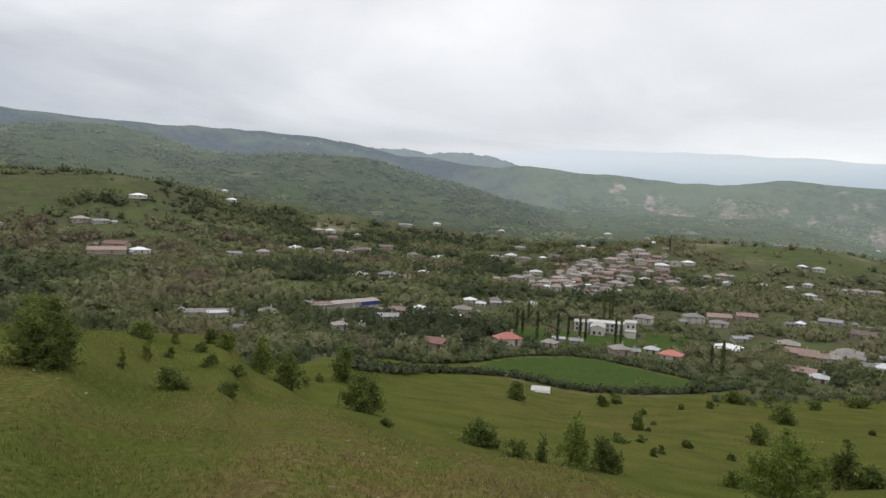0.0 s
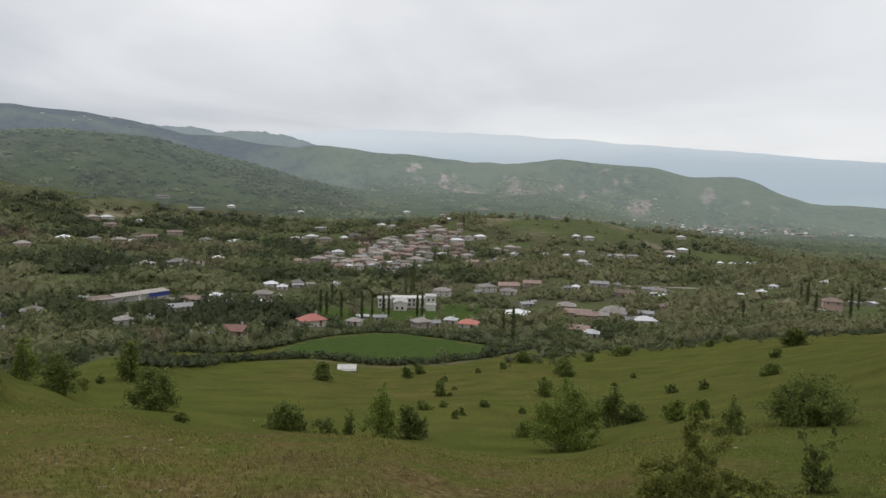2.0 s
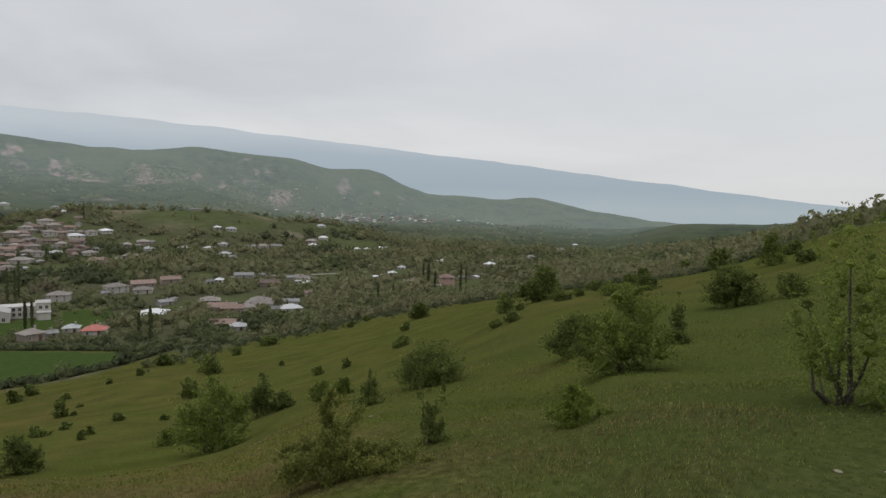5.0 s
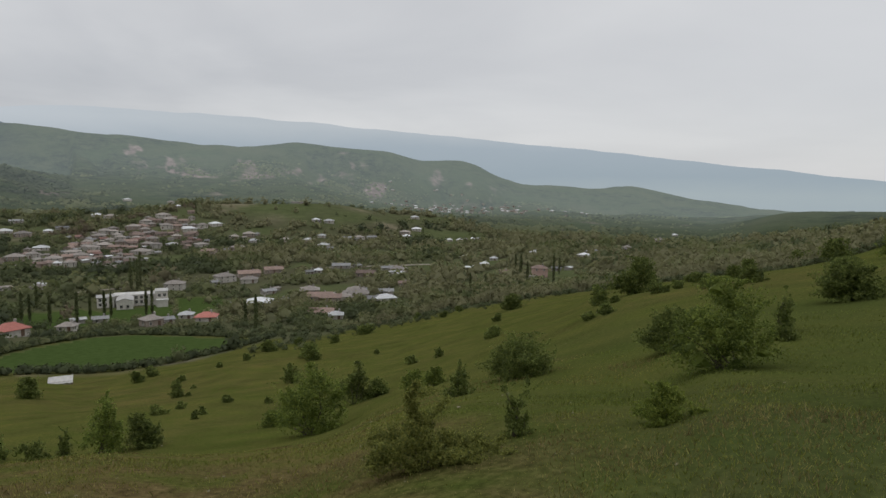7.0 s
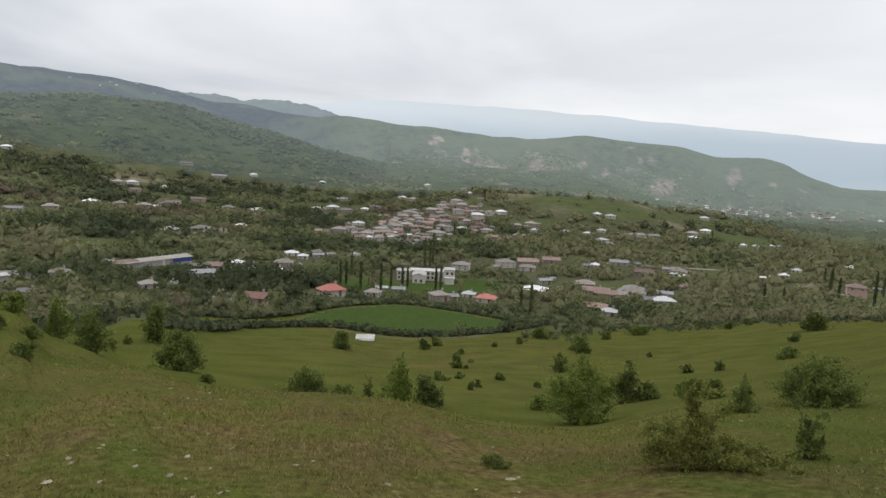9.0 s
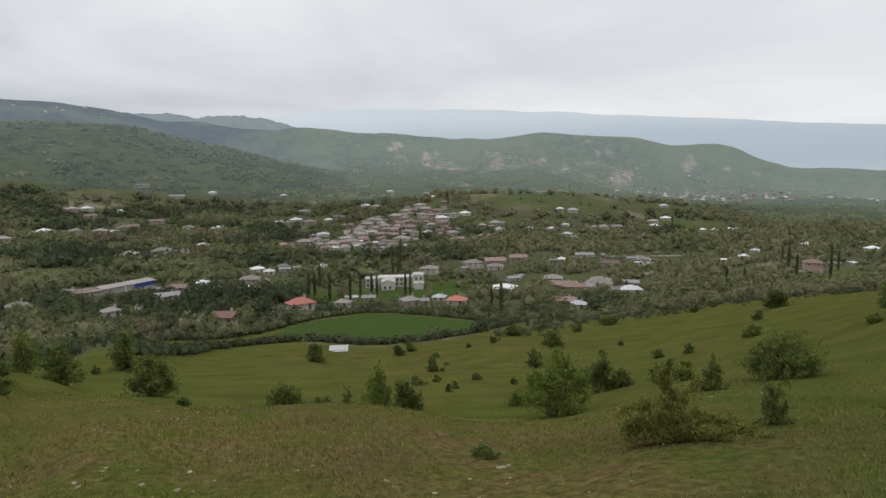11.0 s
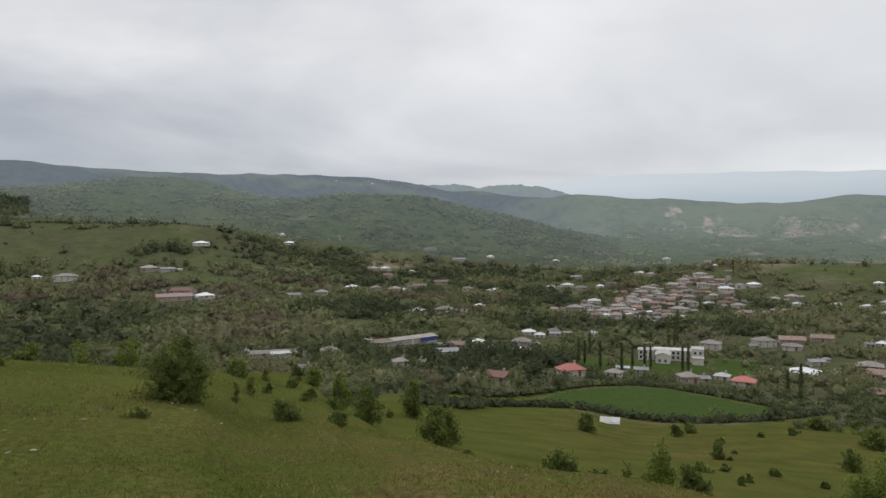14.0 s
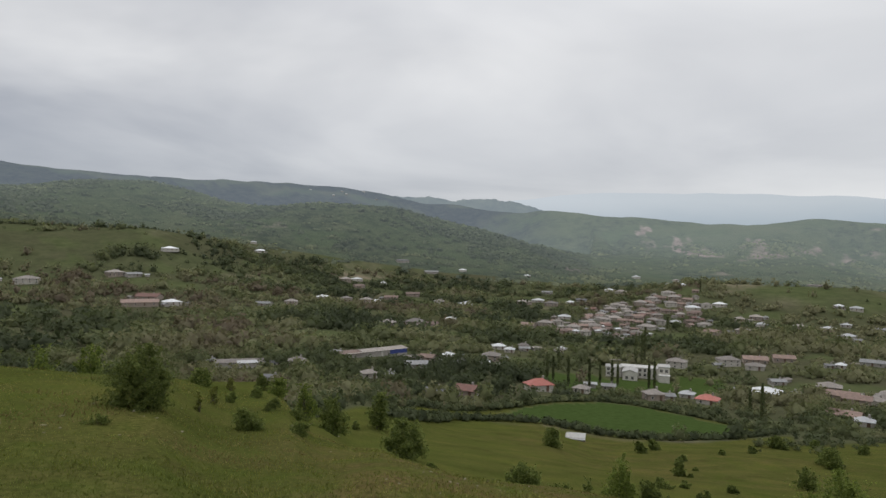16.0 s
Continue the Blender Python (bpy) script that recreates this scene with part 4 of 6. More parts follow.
    pos[:, 2] = np.minimum(pos[:, 2], tall * 1.06)
    normals = unit(way + 0.8 * rng.normal(size=way.shape) + np.array([0, 0, 0.7]))
    v, f = leaf_quads(pos, normals, leaf * rng.uniform(0.55, 1.5, len(pos)), rng, 0.46 if kind != "tussock" else 0.34)
    # dense leafage inside each clump
    inner, inner_n = [(v, f)], []
    for c, r in zip(cen, size):
        lv, lf = lump(6, 3, rng)
        core = (0.25 if kind in ("skirt", "column", "sparse", "bright", "loose") else 0.4) * min(r, 0.3 * tall)
        lv = (lv - np.array([0, 0, 0.5])) * np.array([2, 2, 1.8]) * core
        inner_n.append(unit(unit(lv) + unit((c - np.array([0, 0, 0.35 * tall])) / np.array([hw, hw, tall * 0.6])) + np.array([0, 0, 0.8])))
        lv = lv + c
        lv[:, 2] = np.maximum(lv[:, 2], 0.0)
        inner.append((lv, lf))
    me = raw_mesh("crown", *join_meshes(inner))
    mid = np.array([0, 0, 0.35 * tall])
    soft = np.repeat(unit(unit((pos - mid) / np.array([hw, hw, tall * 0.6])) + 0.9 * from_clump + 0.25 * way + np.array([0, 0, 0.6])), 4, axis=0)
    soft_normals(me, np.concatenate([soft, *inner_n]))
    part_of("crown", me, leaf_mat, root)
    return root


# ---- woods, hedges and orchards ----
def crown_templates(count, blobs, segs, rings, sprays, spray_size, rng, lift=0.8, core=0.74):
    """Crowns of unit size: leafy boughs round dense cores, with sprays that make the outline. Each: vertices with soft normals, triangles."""
    out = []
    for _ in range(count):
        vs, fs, base = [], [], 0
        scale = np.where(np.arange(blobs) == 0, 0.86 if blobs > 1 else 1.0, rng.uniform(0.45, 0.72, blobs))
        spread = rng.normal(size=(blobs, 2)) * np.where(np.arange(blobs) == 0, 0.03, 0.22)[:, None]
        foot = np.where(np.arange(blobs) == 0, 0.0, rng.uniform(0, 1, blobs) * (0.95 - scale))
        for q in range(blobs):
            v, f = lump(segs, rings, rng)
            v = (v - np.array([0, 0, 0.45])) * scale[q] * core + np.array([*spread[q], foot[q] + 0.45 * scale[q]])
            n = unit(v - np.array([v[:, 0].mean(), v[:, 1].mean(), 0.35 * v[:, 2].max()]) + np.array([0, 0, lift]))
            vs.append(np.concatenate([v, n], 1))
            fs.append(f + base)
            base += len(v)
        pick = rng.choice(blobs, sprays, p=scale ** 2 / np.sum(scale ** 2))
        way = unit(rng.normal(size=(sprays, 3)) + np.array([0, 0, 0.35]))
        out_by = scale[pick, None] * rng.uniform(0.66, 1.12, sprays)[:, None]
        pos = np.concatenate([spread[pick], (foot[pick] + 0.48 * scale[pick])[:, None]], 1) + way * out_by * np.array([0.5, 0.5, 0.52])
        pos[:, 2] = np.maximum(pos[:, 2], 0.04)
        nor = unit(way + 0.7 * rng.normal(size=(sprays, 3)))
        v, f = leaf_quads(pos, nor, rng.uniform(0.55, 1.35, sprays) * spray_size, rng, 0.62)
        soft = unit(unit(pos - np.array([0, 0, 0.35])) + np.array([0, 0, lift]))
        vs.append(np.concatenate([v, np.repeat(soft, 4, axis=0)], 1))
        f = np.concatenate([f[:, [0, 1, 2]], f[:, [0, 2, 3]]]) + base
        fs.append(f)
        out.append((np.concatenate(vs), np.concatenate(fs), len(f)))
    return out


def plant_mass(name, label, x, y, wide, tall, tint, templates, rng, sink=0.06, mats=None):
    """One object of many crowns: what nobody could count."""
    n = len(x)
    pick = rng.integers(len(templates), size=n)
    turn = rng.random(n) * 2 * np.pi
    ground = ground_z(x, y)
    co, no, tri, ti, slot, base = [], [], [], [], [], 0
    for k, (t, f, leaves) in enumerate(templates):
        i = np.nonzero(pick == k)[0]
        if not len(i):
            continue
        c, s = np.cos(turn[i])[:, None], np.sin(turn[i])[:, None]
        co.append(np.stack([(t[:, 0] * c - t[:, 1] * s) * wide[i, None] + x[i, None], (t[:, 0] * s + t[:, 1] * c) * wide[i, None] + y[i, None],
                            (t[:, 2] - sink) * tall[i, None] + ground[i, None]], -1).reshape(-1, 3))
        no.append(np.stack([t[:, 3] * c - t[:, 4] * s, t[:, 3] * s + t[:, 4] * c, t[:, 5] + 0 * c], -1).reshape(-1, 3))
        tri.append((f[None] + (base + np.arange(len(i)) * len(t))[:, None, None]).reshape(-1, 3))
        ti.append(np.repeat(tint[i], len(t)))
        slot.append(np.tile(np.arange(len(f)) >= len(f) - leaves, len(i)))
        base += len(i) * len(t)
    v, tri = np.concatenate(co).astype(np.float32), np.concatenate(tri).astype(np.int32)
    me = bpy.data.meshes.new(name)
    me.vertices.add(len(v))
    me.vertices.foreach_set("co", v.reshape(-1))
    me.loops.add(tri.size)
    me.loops.foreach_set("vertex_index", tri.reshape(-1))
    me.polygons.add(len(tri))
    me.polygons.foreach_set("loop_start", np.arange(0, tri.size, 3, dtype=np.int32))
    me.update(calc_edges=True)
    soft_normals(me, np.concatenate(no))
    me.polygons.foreach_set("material_index", np.concatenate(slot).astype(np.int32))
    at = me.attributes.new("tint", "FLOAT", "POINT")
    at.data.foreach_set("value", np.clip(np.concatenate(ti), 0, 1).astype(np.float32))
    for m in mats or (WOODS, WOOD_SPRAYS):
        me.materials.append(m)
    return tagged(new(name, me), label, "trees", kind="stuff")


HOUSE_SPOTS = []


def clear_of_houses(x, y):
    """Trees stay out of the houses and of the yards on their downhill side."""
    ok = np.ones(len(x), bool)
    for hx, hy, w in HOUSE_SPOTS:
        d = math.hypot(hx, hy)
        ux, uy = hx / d, hy / d
        along = (x - hx) * ux + (y - hy) * uy
        across = np.abs((x - hx) * uy - (y - hy) * ux)
        yard = 14 if d < 450 else (5 if d < 640 else 8)
        ok &= ~((along > -0.55 * w - yard) & (along < 0.6 * w + 1) & (across < 0.5 * w + 0.5))
    return ok


def tint_at(x, y, rng):
    r = np.hypot(x, y)
    b = np.degrees(np.arctan2(x, y))
    # crowns lighten eastwards: fresher leaves, with valley haze painted into the tint
    base = 0.40 + 0.58 * fbm(x / 70, y / 50, 3, 91) + 0.34 * np.clip((b - 8) / 22, 0, 1) + 0.06 * rng.normal(size=len(x))
    base = base + 0.12 * np.clip((270 - r) / 60, 0, 1)
    base = np.where(b > 20, np.minimum(base, 0.78), base) + 0.10 * np.clip((-12 - b) / 10, 0, 1)
    base = base - 0.25 * np.clip((-36 - b) / 8, 0, 1) * np.clip((r - 700) / 60, 0, 1)
    return np.clip(base, 0, 1)


def plant_woods():
    rng = np.random.default_rng(12)
    near = crown_templates(16, 2, 4, 2, 66, 0.18, rng, 0.8, 0.56)
    mid = crown_templates(18, 1, 4, 2, 26, 0.25, rng, 0.8, 0.6)
    far = crown_templates(12, 1, 4, 2, 4, 0.42, rng, 1.8, 0.9)

    def scatter(n, r0, r1, b0=-84, b1=100):
        r = np.sqrt(rng.uniform(r0 ** 2, r1 ** 2, n))
        b = np.radians(rng.uniform(b0, b1, n))
        return r * np.sin(b), r * np.cos(b)

    def keep(x, y, extra=1.0):
        dens = wood_density(x, y) * extra
        return (rng.random(len(x)) < dens) & clear_of_houses(x, y)

    # scrub below the pasture, up to the first houses
    x, y = scatter(7800, 50, 330, -66, 84)
    k = keep(x, y, 0.9)
    x, y = x[k], y[k]
    b, r = np.degrees(np.arctan2(x, y)), np.hypot(x, y)
    tall = (2.0 + 6.5 * rng.random(len(x)) ** 1.6) * np.clip((r - pasture_edge(b)) / 60 + 0.35, 0.35, 1)
    tall = tall * np.where((b > 6) & (b < 27) & (r > 200) & (r < 285), 0.5, 1.0)
    plant_mass("scrub_woods", "mixed green and brown scrub and small trees", x, y, tall * rng.uniform(0.7, 1.3, len(x)), tall, tint_at(x, y, rng), near, rng)
    # the valley with its gardens
    x, y = scatter(30000, 330, 900, -66, 84)
    k = keep(x, y, 0.85) & (np.hypot(x, y) < distance_edge(np.degrees(np.arctan2(x, y))))
    x, y = x[k], y[k]
    tall = 2.8 + 9.5 * rng.random(len(x)) ** 2.3
    for hx, hy, w in HOUSE_SPOTS:
        tall = np.where((np.hypot(x - hx, y - hy) < w + 12) & (tall > 4.5), 0.6 * tall, tall)
    plant_mass("valley_woods", "dark mixed trees and gardens across the valley", x, y, tall * rng.uniform(0.8, 1.35, len(x)), tall, tint_at(x, y, rng), mid, rng, 0.2)
    # the dense wood on the western hill
    x, y = scatter(8000, 790, 1100, -68, -37)
    gaps = fbm(x / 45, y / 45, 3, 63) > np.clip((ground_z(x, y) - 90) / 80, -1, 0) * 0.5 + 0.85
    k = (ground_z(x, y) > 22 + 14 * fbm(x / 40, y / 40, 3, 62)) & ~gaps & clear_of_houses(x, y)
    x, y = x[k], y[k]
    tall = rng.uniform(4.0, 11.0, len(x)) * np.clip(0.9 + 0.5 * fbm(x / 50, y / 50, 3, 45), 0.5, 1.2)
    plant_mass("hill_forest", "dense dark green forest on the western hill", x, y, tall * rng.uniform(0.8, 1.2, len(x)), tall, 0.16 + 0.08 * rng.random(len(x)) + 0.35 * fbm(x / 70, y / 70, 3, 44), crown_templates(14, 1, 4, 2, 9, 0.32, rng, 1.2), rng, 0.25)
    # scattered low scrub along the foot of the pasture
    n = 420
    b = rng.uniform(24, 78, n)
    r = pasture_edge(b) * (1.02 - 0.16 * rng.random(n) ** 2.2)
    x, y = r * np.sin(np.radians(b)), r * np.cos(np.radians(b))
    tall = rng.uniform(0.5, 1.7, n) ** 1.5 * np.where(polygon_mask(x, y, ROUND_FIELD), 0.3, 1.0)
    plant_mass("edge_scrub", "low green scrub along the foot of the pasture", x, y, tall * rng.uniform(0.9, 1.5, n), tall, 0.28 + 0.12 * rng.normal(size=n), near, rng)
    # the hills beyond
    x, y = scatter(66000, 715, 1680, -60, 66)
    k = np.hypot(x, y) > np.minimum(distance_edge(np.degrees(np.arctan2(x, y))), 900)
    x, y = x[k], y[k]
    slope = np.clip(0.7 + 1.0 * fbm(x / 140, y / 140, 3, 31), 0.1, 1)
    b = np.degrees(np.arctan2(x, y))
    slope = np.where((b < -38), np.clip(slope + 0.75, 0, 1), slope)
    k = keep(x, y, slope)
    x, y = x[k], y[k]
    tall = (2.4 + 3.4 * rng.random(len(x)) ** 1.5) * np.where(np.degrees(np.arctan2(x, y)) > 58, 0.45, 1.0)
    crest = (np.degrees(np.arctan2(x, y)) < 11) & (np.hypot(x, y) > 1060)
    tall = np.where(crest, 1.3, 1.6) * tall
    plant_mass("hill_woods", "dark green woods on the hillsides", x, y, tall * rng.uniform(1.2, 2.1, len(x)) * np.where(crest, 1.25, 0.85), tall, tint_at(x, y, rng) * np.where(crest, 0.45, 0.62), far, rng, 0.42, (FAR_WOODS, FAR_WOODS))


def hedge(name, label, line, step, tall, rng_seed, tint):
    """A hedge along a line of places."""
    rng = np.random.default_rng(rng_seed)
    pts = []
    for (x0, y0), (x1, y1) in zip(line, line[1:]):
        n = max(2, int(math.hypot(x1 - x0, y1 - y0) / step))
        for i in range(n):
            t = i / n
            pts.append((x0 + (x1 - x0) * t, y0 + (y1 - y0) * t))
    p = np.array(pts) + rng.normal(size=(len(pts), 2)) * 0.5
    h = tall * rng.uniform(0.65, 1.2, len(p))
    plant_mass(name, label, p[:, 0], p[:, 1], h * rng.uniform(0.8, 1.3, len(p)), h, np.clip(tint + 0.12 * rng.normal(size=len(p)), 0, 1), crown_templates(8, 2, 5, 2, 44, 0.18, rng), rng)


def poplar(x, y, tall):
    """A Lombardy poplar: a slim spindle of upright sprays round one stem."""
    rng = np.random.default_rng(int(x * 13 + y * 7))
    tall *= 0.88
    root = tagged(new("poplar"), "tall slim dark poplar in the village", "tree", group="poplars")
    root.location = (x, y, float(ground_z(x, y)) - 0.1)
    part_of("trunk", raw_mesh("trunk", *tube([(0, 0, -0.3), (0.05, 0, tall * 0.4), (0, 0.04, tall * 0.9)], [0.22, 0.14, 0.03], 6)), BARK, root)
    n = 520
    h = rng.uniform(0.08, 1.0, n)
    rad = tall * 0.05 * np.sqrt(np.clip(np.sin(np.pi * np.clip(h, 0, 1) ** 0.75), 0.02, 1)) * np.sqrt(rng.random(n)) * rng.uniform(0.8, 1.25, n)
    a = rng.random(n) * 2 * np.pi
    pos = np.stack([rad * np.cos(a), rad * np.sin(a), h * tall], 1)
    nor = unit(np.stack([np.cos(a), np.sin(a), 0.1 + 0 * a], 1) + 0.5 * rng.normal(size=(n, 3)))
    v, f = leaf_quads(pos, nor, rng.uniform(0.4, 1.2, n), rng, 0.42)
    part_of("crown", raw_mesh("crown", v, f), LEAF_POPLAR, root)


# ---- houses ----
def wall_material(name, tone, stain):
    m, nt, bsdf = material(name)
    p = place_of(nt)
    c = ramp_node(nt, noise_node(nt, 0.9, 5, 0.65, p), (0.3, stain), (0.6, tone))
    c = mix_node(nt, 0.25, c, ramp_node(nt, noise_node(nt, 14, 3, 0.6, p), (0.3, stain), (0.7, tone)))
    nt.links.new(c, bsdf.inputs["Base Color"])
    bsdf.inputs["Roughness"].default_value = 0.9
    bump_node(nt, bsdf, noise_node(nt, 25, 3, 0.6, p), 0.3, 0.02)
    return m


def roof_material(name, tone, worn, metal=0.0, rough=0.8):
    m, nt, bsdf = material(name)
    p = place_of(nt)
    wave = nt.nodes.new("ShaderNodeTexWave")
    wave.inputs["Scale"].default_value = 1.6
    wave.inputs["Distortion"].default_value = 0.3
    nt.links.new(p, wave.inputs["Vector"])
    c = ramp_node(nt, noise_node(nt, 0.7, 5, 0.7, p, (1, 1, 1)), (0.32, worn), (0.62, tone))
    info = nt.nodes.new("ShaderNodeObjectInfo")
    hsv = nt.nodes.new("ShaderNodeHueSaturation")
    mr = nt.nodes.new("ShaderNodeMapRange")
    mr.inputs[3].default_value, mr.inputs[4].default_value = 0.5, 1.1
    nt.links.new(info.outputs["Random"], mr.inputs[0])
    nt.links.new(mr.outputs[0], hsv.inputs["Value"])
    nt.links.new(c, hsv.inputs["Color"])
    nt.links.new(hsv.outputs[0], bsdf.inputs["Base Color"])
    bsdf.inputs["Metallic"].default_value, bsdf.inputs["Roughness"].default_value = metal, rough
    bump_node(nt, bsdf, wave.outputs["Fac"], 0.5, 0.05)
    return m


def plain_material(name, tone, rough=0.6, metal=0.0):
    m, nt, bsdf = material(name)
    c = ramp_node(nt, noise_node(nt, 3.0, 4, 0.6, place_of(nt)), (0.3, tuple(0.75 * t for t in tone)), (0.65, tone))
    nt.links.new(c, bsdf.inputs["Base Color"])
    bsdf.inputs["Roughness"].default_value, bsdf.inputs["Metallic"].default_value = rough, metal
    return m


WALL_WHITE = wall_material("white_plaster", (0.50, 0.475, 0.43), (0.33, 0.30, 0.265))
WALL_SCHOOL = wall_material("limewashed_plaster", (0.54, 0.52, 0.475), (0.40, 0.375, 0.335))
ROOF_SCHOOL = roof_material("light_grey_sheet", (0.52, 0.51, 0.49), (0.38, 0.365, 0.345))
WALL_STONE = wall_material("pinkish_stone", (0.32, 0.265, 0.225), (0.22, 0.18, 0.15))
WALL_PINK = wall_material("pinkish_plaster", (0.46, 0.32, 0.27), (0.34, 0.235, 0.20))
WALL_GREY = wall_material("grey_block", (0.36, 0.34, 0.31), (0.24, 0.22, 0.20))
ROOF_PALE = roof_material("weathered_cement_sheet", (0.33, 0.295, 0.265), (0.21, 0.185, 0.165))
ROOF_WHITE = roof_material("bright_zinc_sheet", (0.70, 0.71, 0.72), (0.52, 0.53, 0.54), 0.0, 0.45)
ROOF_TAN = roof_material("old_clay_tile", (0.27, 0.185, 0.15), (0.16, 0.115, 0.095))
ROOF_RED = roof_material("red_tile", (0.42, 0.15, 0.12), (0.32, 0.12, 0.095))
ROOF_DULL_RED = roof_material("rusty_sheet", (0.20, 0.10, 0.08), (0.14, 0.075, 0.06))
ROOF_GREY = roof_material("grey_sheet", (0.26, 0.26, 0.26), (0.17, 0.17, 0.17))
GLASS_DARK = plain_material("window_pane", (0.02, 0.022, 0.026), 0.12)
FRAME_PAINT = plain_material("painted_frame", (0.55, 0.53, 0.48))
DOOR_WOOD = plain_material("door_wood", (0.13, 0.08, 0.05))
BLUE_PAINT = plain_material("blue_sheet", (0.035, 0.06, 0.25), 0.5)

# style: depth share, wall height, roof rise, wall, roof, hipped, label
STYLES = {
    "pale": (0.8, 3.2, 2.0, WALL_WHITE, ROOF_PALE, True, "low village house with a pale cement-sheet hip roof"),
    "pale2": (0.85, 4.3, 2.3, WALL_STONE, ROOF_PALE, True, "two-storey stone house with a weathered pale hip roof"),
    "stone2": (0.8, 5.0, 2.2, WALL_WHITE, ROOF_PALE, True, "two-storey pale plastered house with a grey hip roof"),
    "white": (0.85, 3.0, 2.1, WALL_WHITE, ROOF_WHITE, True, "white village house with a bright zinc hip roof"),
    "tan": (0.7, 3.2, 1.9, WALL_STONE, ROOF_TAN, False, "low stone house with an old brown tile roof"),
    "grey": (0.75, 2.8, 1.5, WALL_GREY, ROOF_GREY, False, "small grey outbuilding with a sheet gable roof"),
    "red": (0.7, 3.4, 2.6, WALL_WHITE, ROOF_RED, True, "white house with a bright red hip roof"),
    "red2": (0.8, 3.2, 2.4, WALL_WHITE, ROOF_RED, True, "small house with an orange-red tiled roof"),
    "red3": (0.7, 3.0, 2.2, WALL_STONE, ROOF_DULL_RED, False, "stone house with a rusty dull red roof"),
    "pink": (0.8, 8.0, 2.3, WALL_PINK, ROOF_TAN, True, "tall two-storey house with pinkish walls and brown roof"),
    "long": (0.3, 3.0, 1.2, WALL_GREY, ROOF_PALE, False, "long low farm shed with a pale sheet roof"),
    "longwhite": (0.35, 3.0, 1.0, WALL_GREY, ROOF_WHITE, False, "low shed with a bright zinc roof"),
}


def roof_mesh(w, d, z, rise, hipped, over=0.5, thick=0.14):
    """Hip or gable roof with eaves and thickness, ridge along x."""
    hw, hd = w / 2 + over, d / 2 + over
    rx = max(0.4, hw - hd) if hipped else hw
    verts, faces = [], []
    for dz in (0.0, -thick):
        verts += [(-hw, -hd, z + dz), (hw, -hd, z + dz), (hw, hd, z + dz), (-hw, hd, z + dz), (-rx, 0, z + rise + dz), (rx, 0, z + rise + dz)]
    top = [(0, 1, 5, 4), (2, 3, 4, 5), (1, 2, 5), (3, 0, 4)]
    if not hipped:
        top = top[:2]
    faces += top + [tuple(i + 6 for i in reversed(f)) for f in top]
    rim = [(0, 1), (1, 2), (2, 3), (3, 0)] if hipped else [(0, 1), (1, 5), (5, 2), (2, 3), (3, 4), (4, 0)]
    faces += [(b, a, a + 6, b + 6) for a, b in rim]
    return raw_mesh("roof", verts, faces)


def wall_mesh(w, d, h, rise, hipped):
    """Wall body with a sunken foot; gable ends rise to the ridge."""
    hw, hd = w / 2, d / 2
    verts = [(-hw, -hd, -1.6), (hw, -hd, -1.6), (hw, hd, -1.6), (-hw, hd, -1.6), (-hw, -hd, h), (hw, -hd, h), (hw, hd, h), (-hw, hd, h)]
    faces = [(0, 1, 5, 4), (1, 2, 6, 5), (2, 3, 7, 6), (3, 0, 4, 7), (3, 2, 1, 0), (4, 5, 6, 7)]
    if not hipped:
        k = rise * d / (d + 1.0)
        verts += [(-hw, 0, h + k - 0.05), (hw, 0, h + k - 0.05)]
        faces = faces[:5] + [(4, 5, 9, 8), (6, 7, 8, 9), (5, 6, 9), (7, 4, 8)]
    return raw_mesh("wall", verts, faces)


PANE = raw_mesh("pane", [(-0.42, 0, -0.58), (0.42, 0, -0.58), (0.42, 0, 0.58), (-0.42, 0, 0.58)], [(0, 1, 2, 3)])


def window_frame_mesh():
    bm = boxes((-0.55, -0.42, -0.08, 0.06, -0.7, 0.7), (0.42, 0.55, -0.08, 0.06, -0.7, 0.7), (-0.42, 0.42, -0.08, 0.06, 0.58, 0.7),
               (-0.42, 0.42, -0.08, 0.06, -0.7, -0.58), (-0.03, 0.03, -0.06, 0.04, -0.58, 0.58))
    me = bpy.data.meshes.new("window")
    bm.to_mesh(me)
    bm.free()
    return me


WINDOW = window_frame_mesh()
WINDOW.materials.append(FRAME_PAINT)
PANE.materials.append(GLASS_DARK)


def add_window(parent, x, y, z, turn=0.0, size=1.0):
    w = new("window", WINDOW)
    w.parent = parent
    w.matrix_basis = pose(x, y, z, 0, 0, turn) @ Matrix.Diagonal((size, 1, size, 1))
    p = new("pane", PANE)
    p.parent = w
    p.location = (0, -0.015, 0)


